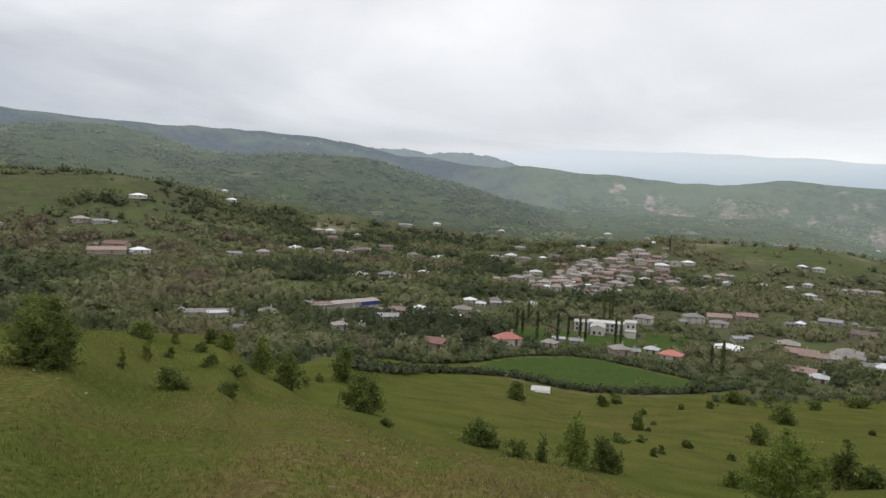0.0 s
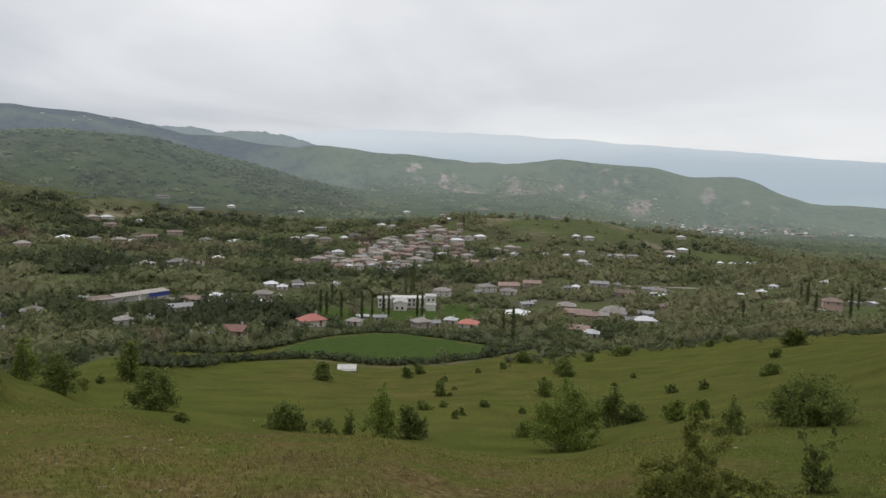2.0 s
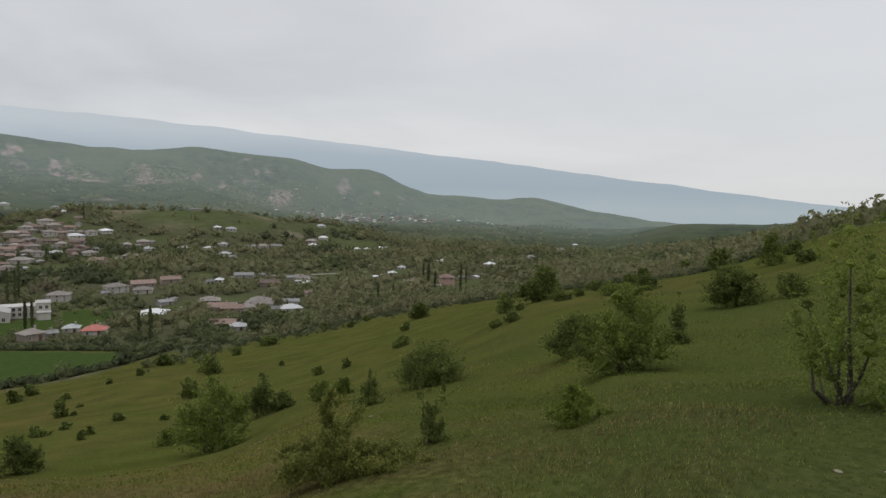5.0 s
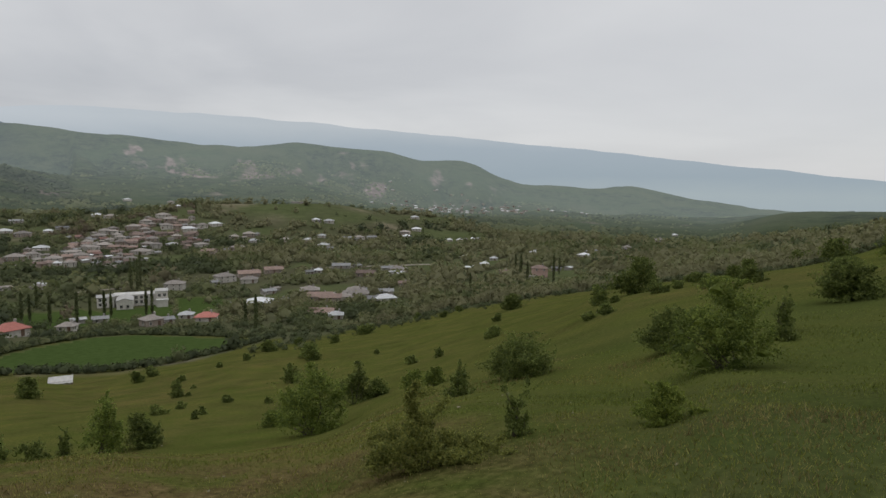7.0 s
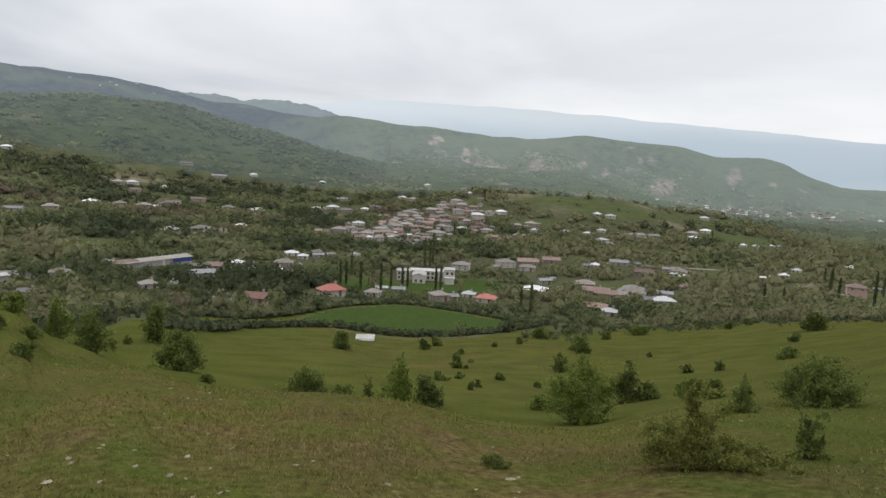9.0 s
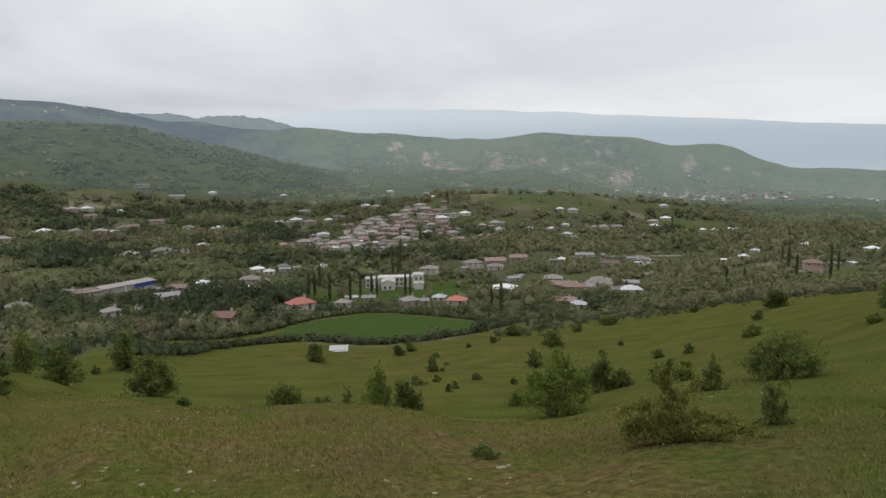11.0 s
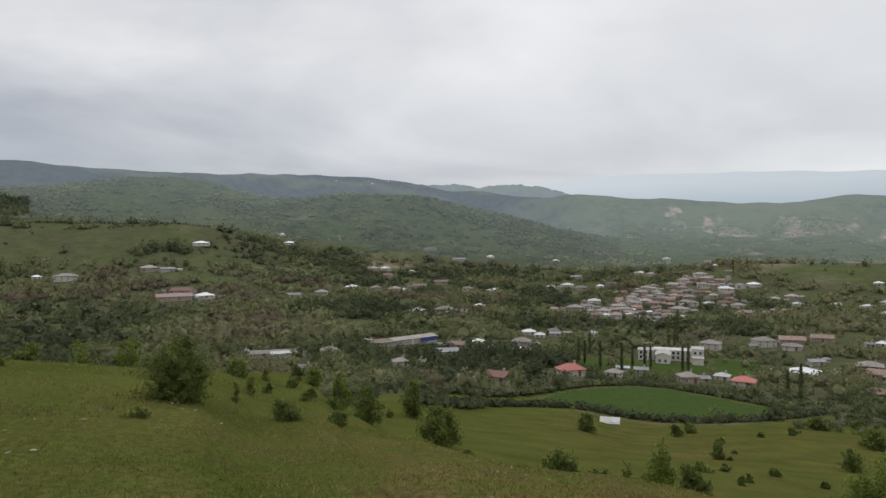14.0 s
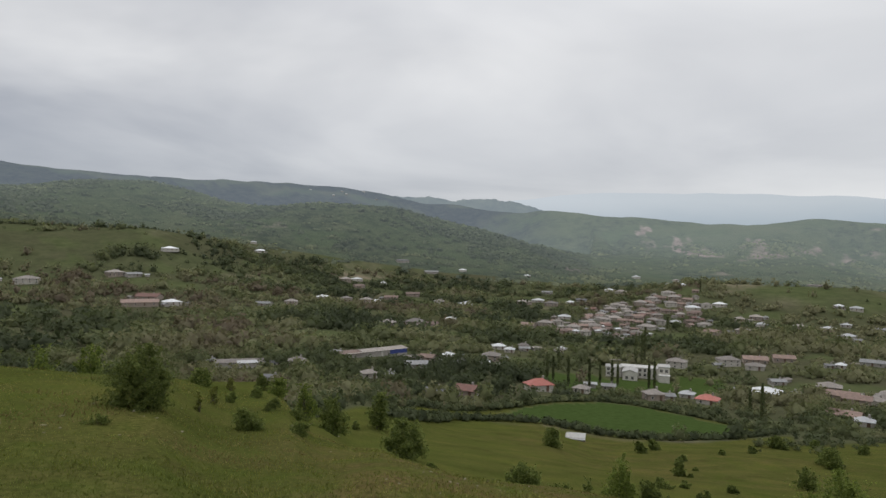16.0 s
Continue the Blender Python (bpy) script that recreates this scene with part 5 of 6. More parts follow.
def house(x, y, turn, wide, style, group="village houses"):
    share, high, rise, wall_mat, roof_mat, hipped, label = STYLES[style]
    wide = 0.88 * wide
    deep = max(4.0, wide * share)
    high = 0.74 * high * min(1.0, 0.6 + wide / 26)
    rise = 0.85 * rise * min(1.2, 0.4 + wide / 18)
    root = tagged(new("shed" if style in ("grey", "long", "longwhite") else "house"), label, "shed" if style in ("grey", "long", "longwhite") else "house", group=group)
    root.matrix_basis = pose(x, y, float(ground_z(x, y)) + 0.1, 0, 0, turn)
    HOUSE_SPOTS.append((x, y, wide))
    part_of("wall", wall_mesh(wide, deep, high, rise, hipped), wall_mat, root)
    part_of("roof", roof_mesh(wide, deep, high, rise, hipped), roof_mat, root)
    dist = math.hypot(x, y)
    if dist < 900 and style not in ("long", "longwhite"):
        rows = (1.0, high - 0.85) if high > 3.0 else (0.52 * high,)
        n = int(np.clip(wide / 3.2, 2, 4))
        for zi in rows:
            for i in range(n):
                if zi == rows[0] and i == n // 2 and len(rows) == 1:
                    continue
                add_window(root, (i + 0.5) / n * wide - wide / 2, -deep / 2 - 0.02, zi, 0, 0.85)
        if dist < 450:
            for s in (-1, 1):
                add_window(root, s * (wide / 2 + 0.02), -deep * 0.1, rows[0], 90 * s)
        i = n // 2
        part("door", boxes(((i + 0.5) / n * wide - wide / 2 - 0.5, (i + 0.5) / n * wide - wide / 2 + 0.5, -deep / 2 - 0.07, -deep / 2 + 0.05, 0.0, min(2.05, high - 0.15))) if len(rows) == 1 else
             boxes((-wide / 2 + 0.25, -wide / 2 + 1.2, -deep / 2 - 0.07, -deep / 2 + 0.05, 0.0, min(2.05, high - 0.15))), DOOR_WOOD, root)
        if dist < 700:
            part("chimney", boxes((wide * 0.18, wide * 0.18 + 0.6, 0.2, 0.8, high + rise * 0.4, high + rise + 0.7)), WALL_GREY, root)
    return root


def school(x, y, turn):
    """The long white school with its wings, seen across the playing field."""
    root = tagged(new("school"), "long white two-storey school with wings and dark windows", "school building")
    root.matrix_basis = pose(x + 3, y - 1, float(ground_z(x + 12, y - 4)) + 0.2, 0, 0, turn) @ Matrix.Diagonal((0.85, 0.85, 0.78, 1))
    HOUSE_SPOTS.append((x + 15, y - 6, 34))
    HOUSE_SPOTS.append((x + 4, y - 2, 14))

    def block(x0, x1, y0, y1, h, roof_rise, flat=False, along_y=False):
        part("wing", boxes((x0, x1, y0, y1, -2.0, h)), WALL_SCHOOL, root)
        if flat:
            part("roof", boxes((x0 - 0.3, x1 + 0.3, y0 - 0.3, y1 + 0.3, h + 0.003, h + 0.35)), ROOF_SCHOOL, root, "flat pale roof")
            return
        w, d = (y1 - y0, x1 - x0) if along_y else (x1 - x0, y1 - y0)
        ob = part_of("roof", roof_mesh(w, d, 0, roof_rise, False, 0.4), ROOF_SCHOOL, root, "pale sheet roof")
        ob.matrix_basis = pose((x0 + x1) / 2, (y0 + y1) / 2, h, 0, 0, 90 if along_y else 0)
        if along_y:
            for yy in (y0, y1):
                bm = bmesh.new()
                vs = [bm.verts.new(p) for p in ((x0, yy, h), (x1, yy, h), ((x0 + x1) / 2, yy, h + roof_rise * 0.88))]
                bm.faces.new(vs)
                part("gable", bm, WALL_SCHOOL, root)

    block(8.6, 30.0, 6.0, 15.0, 6.4, 1.0)
    block(0.0, 8.6, 3.0, 12.0, 6.2, 1.0)
    block(10.5, 18.5, -9.0, 6.0, 5.6, 1.5, False, True)
    block(30.0, 36.5, -2.0, 9.0, 8.8, 0, True)
    block(30.6, 36.5, -6.0, -2.0, 4.0, 0, True)
    for zz in (1.7, 4.6):
        for i in range(3):
            add_window(root, 1.6 + 2.7 * i, 2.98, zz, 0, 1.6)
        for i in range(4):
            add_window(root, 19.9 + 2.7 * i, 5.98, zz, 0, 1.6)
        for i in range(5):
            add_window(root, 10.48, -7.2 + 2.3 * i, zz - 0.3, -90, 1.5)
    for i in range(2):
        add_window(root, 12.8 + 3.2 * i, -9.02, 2.0, 0, 1.6)
        add_window(root, 32.0 + 2.8 * i, -2.02, 6.6, 0, 1.6)


def depot(x0, y0, x1, y1):
    """Long depot: pale roof, brownish old end, blue sheet on the newer end."""
    wide, deep = math.hypot(x1 - x0, y1 - y0), 9.0
    turn = math.degrees(math.atan2(y1 - y0, x1 - x0))
    cx, cy = (x0 + x1) / 2, (y0 + y1) / 2
    root = tagged(new("depot"), "long low depot with pale roof and blue sheet end", "shed")
    root.matrix_basis = pose(cx, cy, float(ground_z(cx, cy)) + 0.2, 0, 0, turn)
    HOUSE_SPOTS.append((x0 + (x1 - x0) * 0.25, y0 + (y1 - y0) * 0.25, 17))
    HOUSE_SPOTS.append((x0 + (x1 - x0) * 0.75, y0 + (y1 - y0) * 0.75, 17))
    part("wall", boxes((-wide / 2, wide / 2, 0, deep, -2.5, 2.7)), WALL_GREY, root)
    part("blue_wall", boxes((wide * 0.2, wide / 2 + 0.06, -0.08, deep * 0.9, 0.5, 2.62)), BLUE_PAINT, root, "blue painted sheet wall")
    ob = part_of("roof", roof_mesh(wide * 0.74, deep, 0, 0.9, False, 0.5), ROOF_PALE, root, "pale sheet roof")
    ob.location = (wide * 0.13, deep / 2, 2.7)
    ob = part_of("old_roof", roof_mesh(wide * 0.34, deep + 3, 0, 0.9, False, 0.4), ROOF_TAN, root, "brown old roof")
    ob.location = (-wide * 0.42, deep / 2 + 1, 2.45)
    part("pillar", boxes((wide * 0.05, wide * 0.08, -0.15, 0.1, -2.5, 2.7)), FRAME_PAINT, root)
    part("gutter", boxes((-wide / 2, wide / 2, -0.62, -0.5, 2.56, 2.68)), FRAME_PAINT, root)


# ---- the village and the farms round it ----
school(71, 334, -17)
depot(-54, 305, -28, 330)
house(156, 382, 3, 12.4, "stone2")
house(175, 390, -16, 15.0, "tan")
house(165, 367, -29, 10.8, "pale")
house(193, 392, -18, 13.1, "tan")
house(166, 296, -29, 10.8, "pale2")
house(160, 275, -35, 12.8, "tan")
house(166, 263, -32, 8.1, "pale")
house(180, 274, -38, 9.9, "pale2")
house(135, 289, -30, 13.1, "white")
house(155, 321, -1, 7.9, "grey")
house(127, 296, -47, 6.3, "grey")
house(172, 246, -35, 8.3, "grey")
house(176, 243, -21, 10.1, "white")
house(193, 266, -36, 8.2, "grey")
house(128, 219, -42, 10.7, "tan")
house(129, 210, -37, 6.0, "white")
house(253, 335, -61, 10.5, "pale2")
house(247, 332, -49, 6.0, "white")
house(213, 368, -54, 6.0, "white")
house(219, 285, -30, 6.0, "tan")
house(257, 605, -8, 8.7, "pale")
house(273, 607, -24, 12.1, "pale2")
house(227, 528, -35, 11.4, "pale2")
house(263, 574, -10, 10.1, "white")
house(291, 564, -2, 9.7, "pale2")
house(315, 564, -53, 9.9, "white")
house(303, 542, -4, 8.2, "tan")
house(340, 581, -42, 9.0, "white")
house(304, 517, -54, 11.5, "white")
house(298, 494, -36, 6.0, "grey")
house(360, 562, -45, 13.3, "grey")
house(372, 560, -19, 11.1, "pale")
house(386, 558, -27, 11.2, "grey")
house(368, 641, -42, 8.6, "white")
house(379, 631, -31, 12.6, "white")
house(368, 637, -30, 8.6, "grey")
house(513, 645, -23, 11.0, "white")
house(435, 564, -50, 11.8, "pale2")
house(464, 580, -39, 11.8, "white")
house(426, 549, -38, 10.1, "white")
house(541, 1005, -52, 23.4, "long")
house(123, 372, -30, 11.5, "stone2")
house(27, 225, 18, 9.5, "red")
house(71, 240, 9, 7.3, "pale2")
house(79, 250, -3, 6.0, "grey")
house(95, 251, -33, 8.6, "red2")
house(93, 268, -31, 6.0, "white")
house(45, 242, -34, 6.0, "pale")
house(62, 273, -13, 6.0, "grey")
house(54, 524, -30, 12.6, "tan")
house(69, 539, -19, 13.0, "pale2")
house(94, 595, -9, 12.4, "white")
house(89, 519, -22, 11.5, "stone2")
house(89, 507, -22, 6.2, "white")
house(112, 563, -11, 8.8, "pale")
house(149, 654, -25, 12.9, "pale2")
house(161, 679, -5, 12.5, "stone2")
house(139, 590, -5, 12.1, "pale2")
house(132, 619, -24, 9.6, "pale2")
house(68, 707, 19, 14.6, "pale2")
house(86, 733, -12, 15.2, "white")
house(96, 697, -13, 15.4, "pale2")
house(120, 719, -21, 8.7, "white")
house(136, 738, -22, 12.9, "grey")
house(189, 834, -18, 13.0, "white")
house(196, 802, -26, 14.9, "pale")
house(272, 1019, 0, 12.4, "white")
house(106, 810, 1, 14.1, "grey")
house(154, 541, -40, 15.7, "pale")
house(184, 613, -9, 11.0, "pale2")
house(200, 641, -2, 11.6, "tan")
house(189, 690, -27, 14.4, "pale2")
house(205, 703, -28, 12.9, "stone2")
house(227, 696, -10, 14.0, "pale2")
house(237, 683, -43, 11.3, "tan")
house(215, 670, -10, 12.3, "stone2")
house(231, 652, -11, 15.3, "white")
house(208, 621, -19, 9.1, "pale2")
house(189, 577, 7, 8.5, "white")
house(210, 564, 5, 12.0, "pale")
house(200, 520, -45, 12.9, "tan")
house(261, 661, 3, 12.5, "white")
house(255, 600, -28, 9.1, "pale2")
house(162, 633, -19, 9.5, "stone2")
house(164, 609, -7, 12.6, "tan")
house(182, 645, -40, 11.6, "tan")
house(102, 536, -3, 10.9, "tan")
house(109, 530, -4, 10.8, "stone2")
house(77, 501, -9, 10.1, "tan")
house(95, 497, -3, 8.4, "stone2")
house(229, 723, -3, 15.6, "pale")
house(29, 389, -9, 6.5, "white")
house(39, 406, 2, 7.1, "pale2")
house(64, 415, -21, 6.4, "white")
house(97, 966, 9, 9.6, "white")
house(261, 828, -2, 6.2, "white")
house(258, 763, -24, 6.2, "white")
house(325, 992, -30, 10.0, "pale")
house(144, 579, -38, 9.9, "tan")
house(122, 552, -4, 9.4, "tan")
house(150, 577, -39, 9.1, "tan")
house(174, 570, -22, 9.9, "stone2")
house(224, 668, -10, 10.4, "tan")
house(215, 703, -17, 11.0, "tan")
house(194, 668, -1, 10.2, "pale2")
house(227, 632, -44, 10.3, "tan")
house(203, 581, 6, 10.2, "tan")
house(-312, 676, 25, 19.9, "white")
house(-267, 842, 33, 15.4, "white")
house(-294, 894, 26, 8.8, "white")
house(-309, 563, 44, 15.7, "pale2")
house(-294, 566, 52, 14.9, "grey")
house(-235, 463, 27, 27.9, "tan")
house(-240, 487, 2, 19.0, "red3")
house(-218, 477, 40, 14.1, "white")
house(-165, 532, -7, 14.3, "grey")
house(-147, 550, 10, 12.0, "pale2")
house(-135, 621, 0, 13.3, "white")
house(-114, 632, 35, 10.5, "pale2")
house(-96, 639, -3, 13.6, "pale2")
house(-86, 645, -16, 9.9, "white")
house(-53, 461, 6, 12.5, "pale2")
house(-35, 484, -8, 15.9, "pale2")
house(-24, 481, 3, 14.1, "tan")
house(-9, 532, 16, 12.4, "white")
house(-24, 687, 10, 12.8, "stone2")
house(4, 689, 25, 15.3, "white")
house(-0, 961, 8, 12.3, "white")
house(-92, 973, 30, 20.5, "grey")
house(-45, 921, 11, 21.5, "grey")
house(-140, 769, 10, 13.7, "pale2")
house(-130, 789, 24, 14.0, "white")
house(-97, 792, -17, 7.4, "white")
house(-119, 737, 34, 13.1, "tan")
house(-76, 688, 1, 16.2, "tan")
house(-56, 730, 4, 17.1, "tan")
house(-95, 273, 19, 22.2, "long")
house(-90, 273, 26, 11.9, "longwhite")
house(-69, 269, 14, 7.5, "stone2")
house(-20, 286, 12, 11.2, "grey")
house(-17, 316, -21, 9.3, "tan")
house(-35, 245, 23, 6.5, "pale")
house(-71, 240, -7, 6.0, "grey")
house(-7, 339, -11, 6.0, "white")
house(-1, 310, 8, 6.0, "grey")
house(-461, 483, 69, 12.6, "white")
house(-440, 379, 74, 17.2, "grey")
house(-465, 421, 56, 13.4, "pale")
house(-428, 430, 33, 9.3, "white")
house(-406, 429, 51, 21.7, "tan")
house(-384, 519, 45, 7.6, "white")
house(-358, 519, 30, 20.9, "stone2")
house(-297, 207, 80, 9.9, "red3")
house(-304, 320, 20, 9.9, "white")
house(23, 398, 5, 8.5, "white")
house(16, 345, -8, 10.4, "pale2")
house(12, 321, 6, 6.3, "white")
house(39, 400, 2, 7.1, "grey")
house(62, 407, -21, 7.3, "pale")
house(-8, 202, 2, 6.0, "grey")
house(2, 203, -24, 8.4, "red3")
house(238, 380, -37, 13.5, "grey")
house(227, 334, -46, 12.9, "tan")
house(176, 268, -38, 14.3, "pale")
house(160, 265, -36, 11.0, "tan")
house(280, 238, -42, 9.4, "pink")
house(326, 329, -30, 6.5, "white")
house(355, 348, -58, 6.1, "white")
house(312, 322, -49, 6.0, "white")
house(395, 293, -77, 8.7, "white")
house(394, 341, -73, 6.4, "white")
house(598, 352, -35, 13.4, "pale2")
house(708, 395, -36, 6.0, "white")
house(475, 308, -42, 7.0, "pale2")
house(358, 384, -67, 6.0, "white")
house(468, 511, -54, 6.1, "white")
house(486, 510, -49, 6.2, "white")
house(458, 516, -17, 6.1, "white")
house(257, 353, -28, 8.5, "grey")
house(246, 323, -37, 7.2, "white")
house(434, 309, -47, 6.0, "grey")
house(290, 275, -32, 6.0, "tan")
house(311, 251, -56, 6.0, "grey")
house(-447, 2427, 25, 13.0, "white")
house(-406, 2582, -3, 13.8, "white")
house(-582, 2422, -10, 11.0, "white")
house(-484, 2380, 6, 10.7, "white")
house(-336, 2466, -16, 13.1, "white")
house(-468, 2458, 11, 11.0, "white")


def far_village():
    """The next village, at the foot of the ridge down the valley."""
    rng = np.random.default_rng(33)
    for i in range(110):
        b = radians(rng.normal(43, 4.2))
        r = rng.uniform(1180, 1660)
        x, y = r * math.sin(b), r * math.cos(b)
        house(x, y, -math.degrees(b) + rng.uniform(-40, 40), rng.uniform(5.0, 8.5), ("white", "white", "pale", "pale2", "stone2")[i % 5], "houses of the far village")


far_village()


def old_quarter():
    """The close-built old quarter on its rise."""
    rng = np.random.default_rng(52)
    made = 0
    while made < 66:
        t = rng.random()
        x, y = 92 + 135 * t + rng.normal() * 19, 512 + 185 * t + rng.normal() * 26
        if all(math.hypot(x - hx, y - hy) > 6.2 for hx, hy, _ in HOUSE_SPOTS):
            house(x, y, rng.uniform(-60, 60), rng.uniform(4.8, 10), ("tan", "tan", "pale2", "pale", "tan", "stone2", "red3")[made % 7], "houses of the old quarter")
            made += 1


old_quarter()


def outbuildings():
    """Sheds and lean-tos in the yards."""
    rng = np.random.default_rng(64)
    yards = [h for h in HOUSE_SPOTS if 240 < math.hypot(h[0], h[1]) < 720]
    for hx, hy, w in yards:
        if rng.random() < 0.5:
            a = rng.uniform(-0.7, 0.7) + (0 if rng.random() < 0.5 else math.pi)
            x, y = hx + math.cos(a) * (0.5 * w + 5), hy + math.sin(a) * (0.5 * w + 5)
            if all(math.hypot(x - px, y - py) > 5.5 for px, py, _ in HOUSE_SPOTS):
                house(x, y, rng.uniform(-40, 40), rng.uniform(3.6, 6.0), ("grey", "longwhite", "long", "grey")[int(rng.integers(4))], "sheds in the yards")


outbuildings()

for x, y, tall in ((38, 286, 13), (40.5, 285, 12), (43.5, 263, 14), (54, 273, 14), (63.6, 297, 12), (69, 297, 13), (71.5, 296.5, 12), (101, 376, 22), (104, 375, 21),
                   (109, 387, 24), (84, 291, 13), (86.5, 291, 14.5), (51, 339, 14), (170, 539, 12), (260, 712, 15), (94, 204, 14), (100, 226, 10),
                   (290, 261, 15), (308, 282, 12), (446, 546, 13), (237, 193, 11), (297, 268, 12), (227, 239, 11), (227, 228, 10), (255, 225, 13), (284, 231, 15), (295, 236, 11)):
    poplar(x, y, tall)

plant_woods()
hedge("hedge", "dark uneven hedge along the lower edge of the pasture", LOW_HEDGE, 0.5, 2.1, 4, 0.2)
hedge("hedge", "green hedge behind the small bright field", HIGH_HEDGE, 0.6, 2.4, 6, 0.36)
hedge("hedge", "dark line of scrub along the back of the spur", [(880 * math.sin(radians(b)), 880 * math.cos(radians(b))) for b in (-44, -40, -36, -33, -30, -27, -24)], 4.0, 4.2, 9, 0.05)
hedge("hedge", "scrubby hedge at the foot of the slope", [(88, 190), (105, 188), (120, 176), (140, 165), (158, 148)], 1.0, 1.5, 8, 0.45)

# ---- bushes and saplings on the pasture ----
shrub(3.7, 42.4, 2.32, 1.82, "round")
shrub(5.9, 37.5, 1.60, 1.60, "scrubby")
shrub(7.2, 37.3, 1.07, 2.30, "pointy")
shrub(4.9, 43.0, 0.87, 0.82, "round")
shrub(9.1, 38.0, 2.30, 3.55, "loose")
shrub(11.3, 38.6, 2.05, 2.22, "round")
shrub(13.7, 98.7, 2.88, 3.02, "round")
shrub(31.0, 111.9, 2.10, 2.20, "round")
shrub(34.6, 116.1, 2.19, 1.83, "round")
shrub(24.6, 73.8, 1.41, 2.07, "upright")
shrub(18.9, 50.2, 0.68, 0.71, "round")
shrub(23.6, 57.1, 1.12, 0.76, "round")
shrub(47.5, 106.6, 1.57, 1.10, "round")
shrub(60.8, 125.6, 3.38, 2.49, "round")
shrub(70.4, 129.8, 2.12, 1.80, "round")
shrub(52.2, 92.4, 2.48, 2.79, "upright")
shrub(74.1, 121.2, 2.16, 1.87, "round")
shrub(41.3, 103.3, 1.00, 0.84, "round")
shrub(17.3, 30.5, 3.90, 4.00, "loose")
shrub(35.8, 67.5, 2.07, 2.45, "round")
shrub(19.3, 39.0, 1.78, 1.03, "loose")
shrub(27.5, 41.7, 2.35, 3.69, "round")
shrub(29.2, 41.1, 1.64, 1.62, "round")
shrub(46.5, 58.9, 1.35, 1.13, "round")
shrub(48.3, 55.9, 1.06, 1.24, "round")
shrub(60.3, 85.4, 0.84, 0.79, "round")
shrub(24.8, 30.9, 1.59, 1.41, "loose")
shrub(23.0, 26.8, 1.19, 1.11, "loose")
shrub(14.3, 15.5, 0.95, 1.26, "pointy")
shrub(17.8, 16.3, 2.26, 1.71, "round")
shrub(6.5, 6.0, 0.47, 0.88, "column")
shrub(5.14, 6.02, 1.38, 1.00, "skirt")
shrub(7.9, 4.86, 0.86, 0.58, "bright")
shrub(20.4, 11.8, 1.70, 1.70, "round")
shrub(14.2, 7.03, 2.05, 2.05, "broad")
shrub(105.0, 97.4, 4.57, 3.99, "round")
shrub(57.1, 56.1, 1.92, 1.64, "round")
shrub(80.0, 77.3, 1.58, 1.45, "round")
shrub(58.7, 41.6, 2.02, 2.38, "round")
shrub(40.1, 27.9, 1.11, 0.98, "round")
shrub(40.3, 29.5, 1.05, 0.73, "round")
shrub(62.9, 40.1, 4.43, 4.37, "round")
shrub(48.1, 28.6, 1.85, 0.97, "round")
shrub(111.3, 127.5, 2.41, 1.89, "round")
shrub(119.7, 148.5, 2.38, 2.13, "round")
shrub(127.6, 138.9, 2.35, 1.75, "round")
shrub(51.6, 28.7, 1.03, 0.75, "round")
shrub(67.3, 35.0, 1.72, 1.25, "round")
shrub(22.0, 8.9, 0.77, 1.60, "pointy")
shrub(31.6, 9.9, 2.33, 1.96, "round")
shrub(57.4, 14.8, 1.84, 3.11, "loose")
shrub(32.1, 7.7, 1.75, 1.12, "round")
shrub(66.2, 21.4, 2.41, 2.27, "round")
shrub(186.7, 66.1, 6.26, 4.37, "round")
shrub(49.8, 21.7, 2.16, 1.28, "round")
shrub(48.1, 24.0, 1.67, 1.07, "round")
shrub(77.7, 41.0, 1.84, 1.28, "round")
shrub(19.8, 8.0, 0.61, 0.45, "round")
shrub(9.6, 2.3, 1.68, 2.60, "loose")
shrub(52.9, 11.3, 1.40, 1.07, "round")
shrub(-7.2, 14.0, 1.50, 1.54, "round")
shrub(-22.3, 37.9, 2.55, 4.38, "loose")
shrub(-24.6, 36.5, 1.62, 3.51, "loose")
shrub(-17.8, 23.1, 0.91, 0.69, "round")
shrub(-15.7, 18.8, 0.97, 1.11, "round")
shrub(-10.1, 5.4, 0.89, 0.83, "round")
shrub(-6.9, 11.5, 0.48, 0.22, "tussock")
shrub(-10.2, 11.1, 0.41, 0.19, "tussock")
shrub(-10.0, 31.5, 0.78, 0.91, "round")
shrub(-8.7, 23.4, 0.45, 0.41, "round")
shrub(-6.5, 21.2, 0.50, 0.46, "round")
shrub(-5.7, 16.4, 0.68, 0.62, "round")
shrub(-10.7, 43.3, 1.62, 2.75, "loose")
shrub(-7.9, 38.8, 1.81, 2.83, "round")
shrub(-9.6, 73.5, 2.55, 4.49, "upright")
shrub(-11.6, 70.1, 0.90, 0.94, "round")
shrub(-3.6, 42.5, 2.80, 2.76, "round")
shrub(-7.4, 17.4, 0.23, 0.62, "sparse")
shrub(-11.3, 27.1, 0.97, 0.81, "round")
shrub(-8.4, 21.0, 0.39, 0.62, "sparse")
shrub(-10.7, 29.0, 0.38, 0.67, "sparse")
shrub(-8.9, 27.1, 0.59, 0.52, "round")
shrub(-8.9, 30.5, 1.06, 1.05, "loose")
shrub(-4.4, 16.5, 0.54, 0.43, "round")
shrub(-5.9, 22.0, 0.60, 0.42, "round")
shrub(-11.1, 60.3, 0.78, 1.28, "sparse")
shrub(-1.8, 35.6, 0.71, 0.54, "tussock")
shrub(3.2, 7.1, 0.34, 0.21, "tussock")
shrub(53.5, 95.2, 3.35, 2.68, "round")
